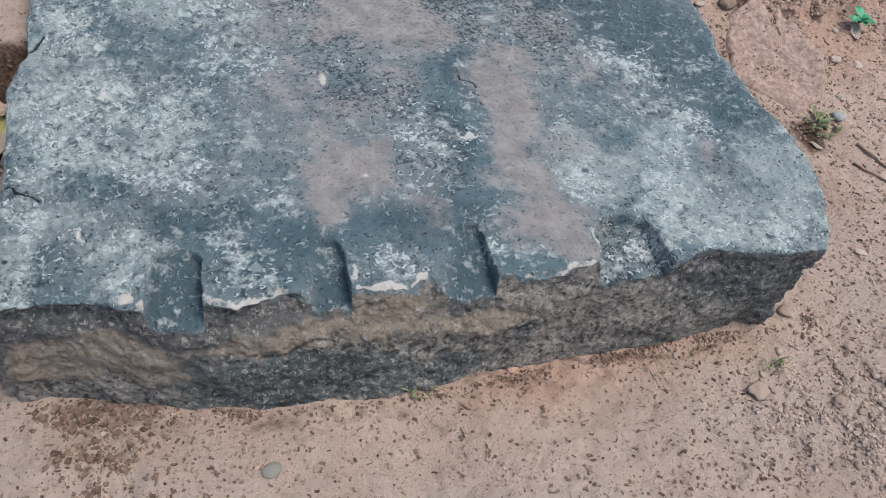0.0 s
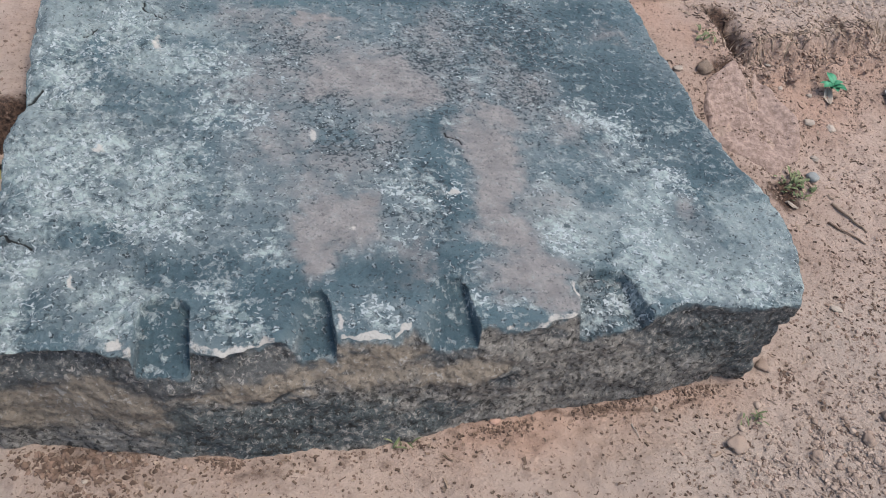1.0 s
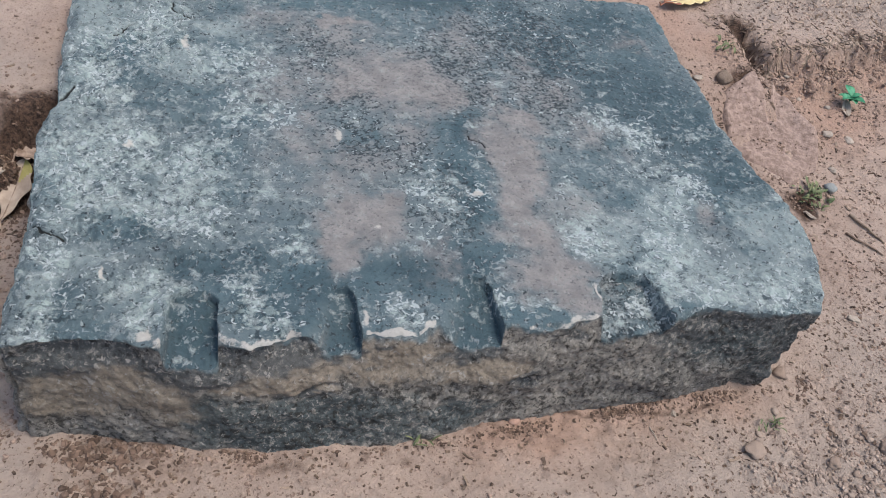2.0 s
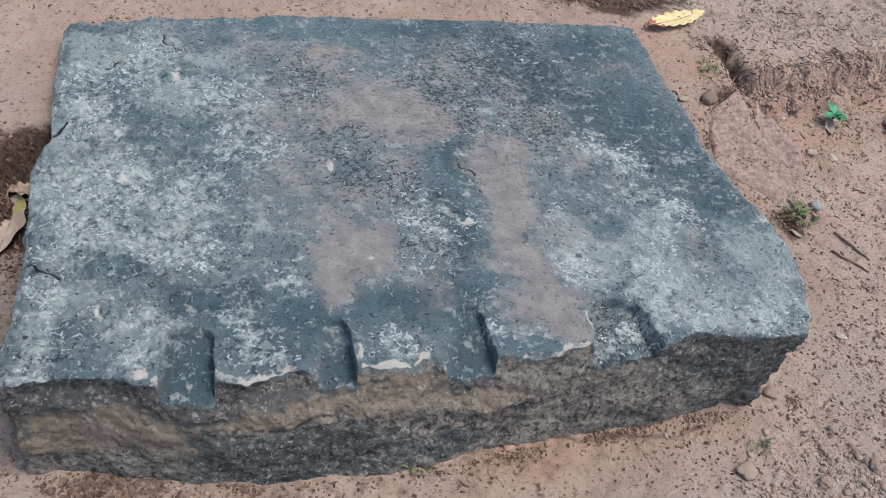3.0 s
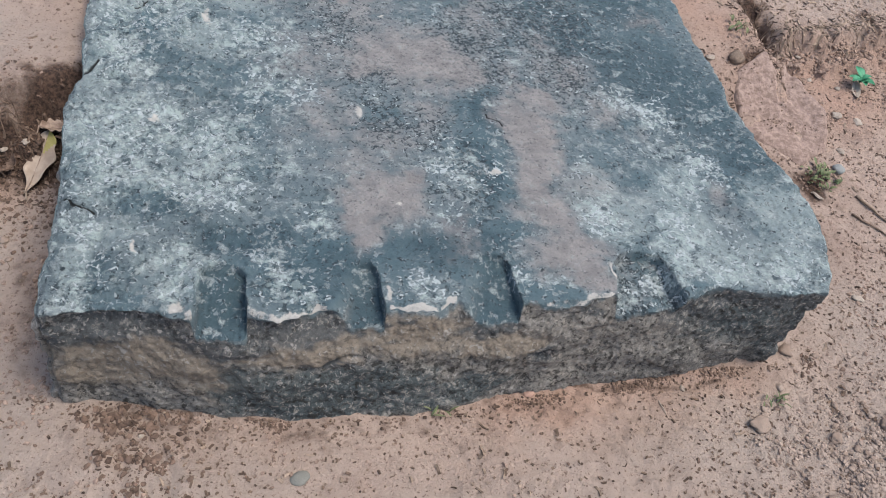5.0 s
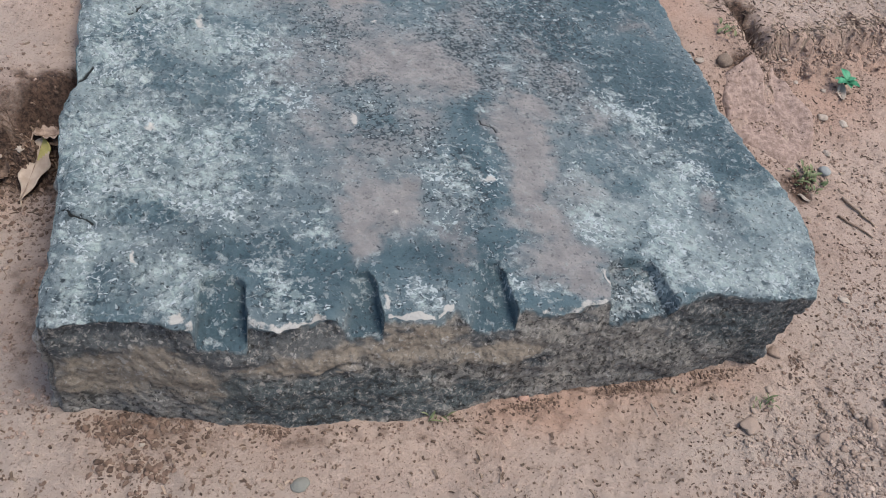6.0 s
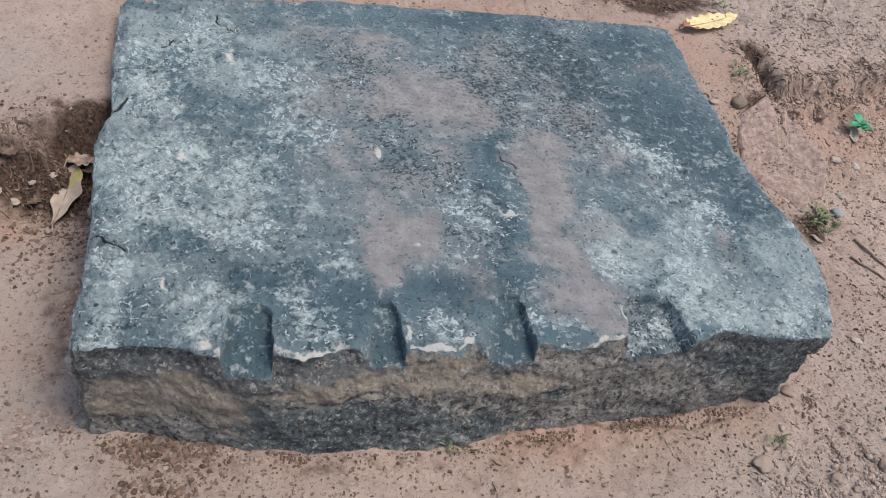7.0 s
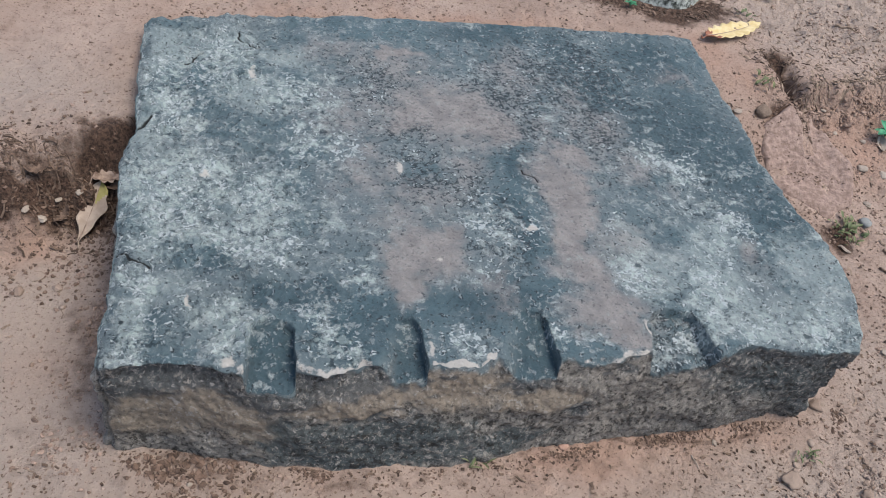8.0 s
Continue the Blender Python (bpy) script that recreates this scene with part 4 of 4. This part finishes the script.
crumbs("terrace_crumbs", DARK_CLOD, scatter(1900, (-1.0, -0.57, 0.35, 0.78), lambda x, y: np.exp(-((y - 0.58) / 0.08) ** 2) + 0.12, 11, 9), 0.0012, 0.0055, 12, "dark crumbs fallen from the terrace edge", "earth crumbs")
crumbs("footing_crumbs", DARK_CLOD, scatter(1100, (0.6, 1.2, 1.36, 1.85), lambda x, y: np.exp(-((np.hypot(x - 0.93, y - 1.58) - 0.20) / 0.05) ** 2) * ss(1.15, 0.95, x), 35), 0.0012, 0.0070, 36, "dark crumbs of soil round the footing", "earth crumbs")
crumbs("bank_crumbs", CLOD, scatter(3000, (-0.7, 2.1, 1.12, 1.95), lambda x, y: 0.1 + clumpy(x, y, 8, 351, 0.0) * clumpy(x, y, 30, 355, -0.1), 13), 0.0010, 0.0048, 14, "brown crumbs of earth on the bank", "earth crumbs")


crumbs("step_crumbs", CLOD, scatter(1600, (1.12, 2.1, 0.80, 1.15), lambda x, y: np.exp(-((y - 0.93 - (x - 1.19) * 0.25) / 0.035) ** 2) * (0.2 + clumpy(x, y, 14, 405, -0.2)), 41, 99), 0.0012, 0.0085, 42, "crumbs of red earth along the cut step", "earth crumbs")
crumbs("stone_crumbs", DARK_CLOD, scatter(420, (1.0, 1.36, 0.58, 0.92), lambda x, y: 0.3 + clumpy(x, y, 20, 411, -0.1), 43), 0.0008, 0.0034, 44, "crumbs of earth strewn over the buried stone", "earth crumbs", BURIED)


def sticks(name, pts, lo, hi, seed, label, spread=6.28, aim=0.0, mat=LITTER):
    """Thin bent three-sided chips lying on the ground: dry stalk, leaf, crumb-shadow slivers."""
    r = np.random.RandomState(seed)
    n = len(pts)
    L, w = lo + (hi - lo) * r.rand(n) ** 2, r.uniform(0.0006, 0.0022, n)
    a = aim + r.uniform(-0.5, 0.5, n) * spread
    bend = r.uniform(-0.25, 0.25, n) * L
    V = np.zeros((n, 3, 3, 3))
    for s in range(3):
        t = (s - 1) * 0.5
        px = pts[:, 0] + np.cos(a) * L * t - np.sin(a) * bend * (1 - (s - 1) ** 2)
        py = pts[:, 1] + np.sin(a) * L * t + np.cos(a) * bend * (1 - (s - 1) ** 2)
        pz = ground_z(px, py) + w * 0.8 + (s == 2) * r.uniform(0, 0.25, n) * L
        for q in range(3):
            g = 2.094 * q
            V[:, s, q] = np.stack([px - np.sin(a) * w * np.cos(g) * 1.6, py + np.cos(a) * w * np.cos(g) * 1.6, pz + w * np.sin(g)], 1)
    F = np.array([(s * 3 + q, s * 3 + (q + 1) % 3, (s + 1) * 3 + (q + 1) % 3, (s + 1) * 3 + q) for s in range(2) for q in range(3)])
    F = (F[None] + 9 * np.arange(n)[:, None, None]).reshape(-1, 4)
    return tagged(new(name, mesh_arrays(name, V.reshape(-1, 3), F, mat, False)), label, "litter", kind="stuff")


sticks("bank_litter", scatter(1150, (1.1, 2.15, 1.0, 1.95), lambda x, y: 0.2 + clumpy(x, y, 7, 361, -0.2), 15), 0.006, 0.035, 16, "dry stalks and leaf scraps on the bank")
sticks("step_litter", scatter(500, (1.24, 2.1, 0.95, 1.3), lambda x, y: np.exp(-((y - 1.02 - (x - 1.3) * 0.25) / 0.03) ** 2), 45, 99), 0.006, 0.032, 46, "dry stalks along the edge of the cut step")
sticks("footing_litter", scatter(700, (0.6, 1.2, 1.36, 1.9), lambda x, y: np.exp(-((np.hypot(x - 0.95, y - 1.58) - 0.19) / 0.05) ** 2), 17), 0.006, 0.03, 18, "dark scraps of leaf round the concrete footing", mat=LITTER_AND_SHADOW)
sticks("terrace_litter", scatter(420, (-0.98, -0.57, 0.48, 0.76), lambda x, y: np.exp(-((y - 0.61) / 0.07) ** 2), 19, 9), 0.005, 0.03, 20, "dry scraps at the foot of the terrace", mat=LITTER_AND_SHADOW)
sticks("pit_litter", scatter(320, (1.05, 1.40, 0.85, 1.2), lambda x, y: np.exp(-((x - 1.22) / 0.07) ** 2), 21, 99), 0.005, 0.025, 22, "dry scraps in the pit beside the step", mat=LITTER_AND_SHADOW)
sticks("yard_litter", scatter(420, (-0.9, 1.9, -0.55, 1.0), lambda x, y: 0.3 + clumpy(x, y, 6, 371, 0.0), 23), 0.004, 0.022, 24, "thin dry straws on the bare earth")
# dark slivers added in place of the shadows that crumbs cast
sticks("earth_specks", scatter(2600, (-0.95, 1.5, -0.58, 0.02), lambda x, y: 0.25 + clumpy(x, y, 10, 421, -0.1), 51), 0.003, 0.011, 52, "short dark slivers standing for crumb shadows on sandy earth", mat=LITTER_AND_SHADOW)
sticks("side_specks", scatter(1500, (0.92, 1.9, 0.0, 1.0), lambda x, y: 0.25 + clumpy(x, y, 10, 431, -0.1), 53), 0.003, 0.012, 54, "short dark slivers standing for crumb shadows beside the slab", mat=LITTER_AND_SHADOW)
sticks("back_specks", scatter(380, (-0.9, 1.0, 1.17, 1.6), lambda x, y: 0.25 + clumpy(x, y, 9, 441, -0.1), 55), 0.003, 0.014, 56, "short dark slivers standing for crumb shadows behind the slab", mat=LITTER_AND_SHADOW)
sticks("back_litter", scatter(420, (-0.6, 0.7, 1.3, 1.95), lambda x, y: ss(1.3, 1.7, y) * (0.2 + clumpy(x, y, 7, 381, -0.2)), 25), 0.006, 0.035, 26, "dry leaf scraps behind the slab")


# ---- twigs, post, leaves and plants ----
def tube(name, mat, points, r0, r1, sides=8):
    pts = [Vector(p) for p in points]
    bm = bmesh.new()
    loops = []
    for i, p in enumerate(pts):
        d = (pts[min(i + 1, len(pts) - 1)] - pts[max(i - 1, 0)]).normalized()
        q = d.to_track_quat('Z', 'Y')
        r = r0 + (r1 - r0) * i / (len(pts) - 1)
        loops.append([bm.verts.new(p + q @ Vector((r * math.cos(6.2832 * k / sides), r * math.sin(6.2832 * k / sides), 0))) for k in range(sides)])
    for a, b in zip(loops, loops[1:]):
        for k in range(sides):
            f = bm.faces.new((a[k], a[(k + 1) % sides], b[(k + 1) % sides], b[k]))
            f.smooth = True
    bm.faces.new(loops[0][::-1])
    bm.faces.new(loops[-1])
    me = bpy.data.meshes.new(name)
    bm.to_mesh(me)
    bm.free()
    me.materials.append(mat)
    return me


def twig(x0, y0, x1, y1, r, mat, label):
    n, pts = 9, []
    for i in range(n):
        t = i / (n - 1)
        x, y = x0 + (x1 - x0) * t, y0 + (y1 - y0) * t
        w = 0.003 * noise.noise(Vector((x * 40, y * 40, 2)))
        pts.append((x + w, y + w, gz(x, y) + r * 0.8 + 0.002 * math.sin(t * 3.14)))
    tagged(new("twig", tube("twig", mat, pts, r, r * 0.6)), label, "twig")


twig(1.317, 0.506, 1.372, 0.412, 0.0042, LITTER, "dark dry twig lying on red earth")
twig(1.28, 0.448, 1.345, 0.373, 0.0034, TWIG, "pale curved twig lying on red earth")
twig(-0.13, -0.235, -0.07, -0.255, 0.0016, PALE, "thin pale straw on the ground")
twig(-0.02, 1.368, 0.02, 1.358, 0.006, LITTER, "short dark twig behind the slab")
twig(1.55, 1.40, 1.63, 1.37, 0.004, LITTER, "dark crooked twig on the bank")
twig(0.56, -0.06, 0.565, -0.09, 0.0014, PALE, "short pale straw on the ground")

post = tagged(new("metal_post"), "reddish-brown iron post in a lichen-covered concrete footing", "post")
post.location = (0.95, 1.575, gz(0.95, 1.575))
bpy.context.view_layer.update()
foot = [(0.955 + (0.185 + 0.015 * math.sin(3 * a)) * math.cos(a), 1.58 + 0.150 * math.sin(a)) for a in [6.2832 * k / 24 for k in range(24)]]
footing = part("footing", mound_mesh("footing", MOSSY, foot, 0.035, 215, edge=0.12, lump=0.012), post, "rough concrete footing with pale lichen")
pole = part("pole", tube("pole", RUST, [(0.922, 1.565, 0.20), (0.895, 1.545, 0.35), (0.835, 1.50, 0.70), (0.775, 1.455, 1.05)], 0.040, 0.040, 20), post, "rusty reddish-brown iron pole")
for ob in (footing, pole):
    ob.matrix_parent_inverse = post.matrix_world.inverted()


def blade_mesh(name, mat, length, width, fold, curl, wave, seed, second=None, power=0.8, waves=5, base=None):
    """A leaf blade along +y, its edges wavy, folded along the midrib."""
    n, m = 26, 10
    r = random.Random(seed)
    ph = r.uniform(0, 6)
    bm = bmesh.new()
    rows = []
    for i in range(n + 1):
        t = i / n
        half = width / 2 * max(math.sin(math.pi * t ** power), 0.0) ** 0.75 + 0.0006
        row = []
        for j in range(m + 1):
            s = j / m * 2 - 1
            h = half * (1 + wave * math.sin(waves * 6.28 * t + ph + (s > 0) * 1.7))
            h *= 1 + 0.5 * wave * noise.noise(Vector((t * 9, s > 0, seed * 2.3)))
            z = fold * abs(s) * half + curl * length * (t - 0.5) ** 2 * 2 + wave * 0.35 * width * s * s * math.sin(waves * 6.28 * t + ph) + 0.05 * width * noise.noise(Vector((t * 4, s * 2, seed)))
            row.append(bm.verts.new((s * h, t * length, z)))
        rows.append(row)
    for i in range(n):
        for j in range(m):
            f = bm.faces.new((rows[i][j], rows[i][j + 1], rows[i + 1][j + 1], rows[i + 1][j]))
            f.smooth = True
            if second and j >= m // 2 and i > n * (0.50 + 0.03 * j):
                f.material_index = 1
            if base and i < n * (0.15 + 0.10 * noise.noise(Vector((j * 0.9, seed, 0)))):
                f.material_index = 1
    low = min(v.co.z for v in bm.verts)
    bmesh.ops.translate(bm, verts=bm.verts, vec=(0, 0, -low))
    me = bpy.data.meshes.new(name)
    bm.to_mesh(me)
    bm.free()
    me.materials.append(mat)
    if second or base:
        me.materials.append(second or base)
    return me, low


def fallen_leaf(ax, ay, bx, by, width, mat, label, fold=0.25, curl=0.3, wave=0.1, seed=1, second=None, roll=0, lift=0.004, stem_mat=None, stem=0.03, power=0.8, waves=5, rise=0.0, rib_mat=None, base=None):
    length = math.hypot(bx - ax, by - ay)
    leaf = tagged(new("fallen_leaf"), label, "leaf")
    az, bz = gz(ax, ay), gz(bx, by) + rise
    turn = math.degrees(math.atan2(-(bx - ax), by - ay))
    leaf.matrix_world = pose(ax, ay, az + lift, 0, 0, turn) @ pose(0, 0, 0, math.degrees(math.atan2(bz - az, length)), roll, 0)
    me, low = blade_mesh("blade", mat, length, width, fold, curl, wave, seed, second, power, waves, base)
    blade = part("blade", me, leaf)
    thick = blade.modifiers.new("thickness", 'SOLIDIFY')
    thick.thickness = 0.0008
    rib = [(0, length * t, curl * length * (t - 0.5) ** 2 * 2 - low + 0.0012) for t in (0.0, 0.15, 0.3, 0.45, 0.6, 0.75, 0.9)]
    part("midrib", tube("midrib", rib_mat or mat, rib, 0.0013, 0.0006, 6), leaf)
    part("stalk", tube("stalk", stem_mat or mat, [(0.3 * stem, -stem, 0.5 * stem), (0.1 * stem, -0.5 * stem, 0.15 * stem), (0, 0.02 * length, rib[0][2])], 0.0022, 0.0018, 6), leaf, "thin dry leaf stalk")
    return leaf


fallen_leaf(1.000, 1.222, 1.245, 1.352, 0.082, YELLOW, "pale yellow fallen leaf with wavy edges and brown base", 0.16, 0.06, 0.10, 2, lift=0.015, stem_mat=WITHERED, stem=0.045, power=0.85, roll=-4, waves=7, base=WITHERED, rib_mat=OCHRE)
fallen_leaf(1.27, 1.61, 1.39, 1.527, 0.080, OCHRE, "dry tan folded leaf on the bank", 0.7, 0.35, 0.12, 3, lift=0.004, stem_mat=DARK_LEAF)
fallen_leaf(-0.700, 0.522, -0.660, 0.668, 0.060, OCHRE, "fading tan leaf with an olive-yellow patch beside the slab", 0.2, 0.10, 0.12, 4, second=OLIVE, lift=0.003, power=1.5, waves=3, stem=0.012, rib_mat=BROWN_LEAF)
fallen_leaf(-0.682, 0.648, -0.606, 0.678, 0.040, BROWN_LEAF, "curled dry brown leaf at the terrace foot", 0.6, 0.45, 0.18, 5, lift=0.002, stem=0.012)
fallen_leaf(1.855, 0.800, 1.680, 0.895, 0.165, GREY_LEAF, "grey dried leaf lying on red earth", 0.10, 0.10, 0.03, 6, power=1.9, lift=0.004, stem=0.01)
fallen_leaf(1.50, 0.912, 1.475, 0.848, 0.026, PALE, "small pale dry leaf under a green plant", 0.4, 0.3, 0.05, 7, lift=0.004, stem=0.006)
fallen_leaf(0.57, 1.60, 0.63, 1.69, 0.04, PINK_LEAF, "curled pinkish dry leaf behind the slab", 0.8, 0.9, 0.08, 8, lift=0.006, stem=0.02)
fallen_leaf(0.67, 1.71, 0.75, 1.78, 0.05, PINK_LEAF, "pinkish dry leaf near the concrete footing", 0.5, 0.5, 0.08, 9, lift=0.006, stem=0.02)
fallen_leaf(0.74, 1.70, 0.86, 1.78, 0.05, PINK_LEAF, "pale pink dry leaf near the concrete footing", 0.5, 0.5, 0.08, 10, lift=0.006, stem=0.02)
fallen_leaf(1.195, 0.52, 1.22, 0.50, 0.012, PALE, "tiny pale leaf on red earth", 0.4, 0.3, 0.05, 11, lift=0.002, stem=0.003)


def leaflet_mesh(length, width, mat, seed):
    me, _ = blade_mesh("leaflet", mat, length, width, 0.3, -0.25, 0.03, seed, None, 0.9)
    return me


def small_plant(x, y, count, length, width, height, mat, label, category, seed, upright=35, spread=0.0):
    r = random.Random(seed)
    plant = tagged(new(category.replace(" ", "_")), label, category)
    plant.location = (x, y, gz(x, y))
    part("stem", tube("stem", mat, [(0, 0, -0.004), (0.001, 0.0, height * 0.5), (0.0, 0.002, height)], 0.0016, 0.001, 6), plant)
    meshes = [leaflet_mesh(length * q, width * q, mat, seed + k) for k, q in enumerate((1.0, 0.8, 0.62))]
    for k in range(count):
        ob = part("leaflet", meshes[r.randrange(3)], plant)
        a = 360 * k / count + r.uniform(-20, 20)
        d, h = spread * r.random() ** 0.6, height * r.uniform(0.45, 1.0)
        b = radians(r.uniform(0, 360))
        px, py = d * math.cos(b), d * math.sin(b)
        if spread:
            h = gz(x + px, y + py) - gz(x, y) + height * r.uniform(0.05, 1.0) * (1 - 0.6 * d / spread)
        ob.matrix_local = pose(px, py, h, 0, 0, a) @ pose(0, 0, 0, r.uniform(0.3, 1.0) * upright)
    return plant


fallen_leaf(-0.80, 0.60, -0.755, 0.63, 0.025, DARK_LEAF, "curled scrap of dark dry leaf", 0.8, 0.9, 0.2, 14, lift=0.004, stem=0.006)
fallen_leaf(-0.745, 0.565, -0.715, 0.60, 0.02, DARK_LEAF, "crumpled scrap of dark dry leaf", 0.8, 0.9, 0.2, 15, lift=0.004, stem=0.006)
fallen_leaf(-0.60, 0.67, -0.645, 0.64, 0.03, DARK_LEAF, "crumpled brown leaf against the slab", 0.8, 0.9, 0.2, 16, lift=0.004, stem=0.006)
small_plant(1.505, 0.905, 11, 0.046, 0.027, 0.032, GREEN, "small bright green seedling on red earth", "seedling", 3, 25)
small_plant(0.812, 1.405, 8, 0.022, 0.014, 0.02, GREEN, "tiny bright green sprig behind the slab", "sprig", 5, 30)
small_plant(1.236, 0.562, 64, 0.020, 0.008, 0.022, GRASS, "dull green low weed tuft beside the slab", "weed tuft", 7, 55, 0.050)
small_plant(0.797, -0.081, 11, 0.024, 0.003, 0.015, GRASS, "thin sparse grass tuft among gravel", "grass tuft", 9, 45, 0.03)
small_plant(0.114, -0.060, 9, 0.032, 0.003, 0.010, GRASS, "thin sparse grass at the slab's foot", "grass tuft", 11, 50, 0.02)
small_plant(1.120, 1.03, 16, 0.024, 0.009, 0.03, GRASS, "dull green weed beside the pit", "weed tuft", 13, 50, 0.035)
small_plant(2.15, 1.34, 12, 0.05, 0.022, 0.05, GREEN, "dark green weed on the bank", "weed", 15, 30)
small_plant(1.22, 1.405, 10, 0.022, 0.010, 0.015, GRASS, "tiny green weed behind the yellow leaf", "weed", 19, 40, 0.03)
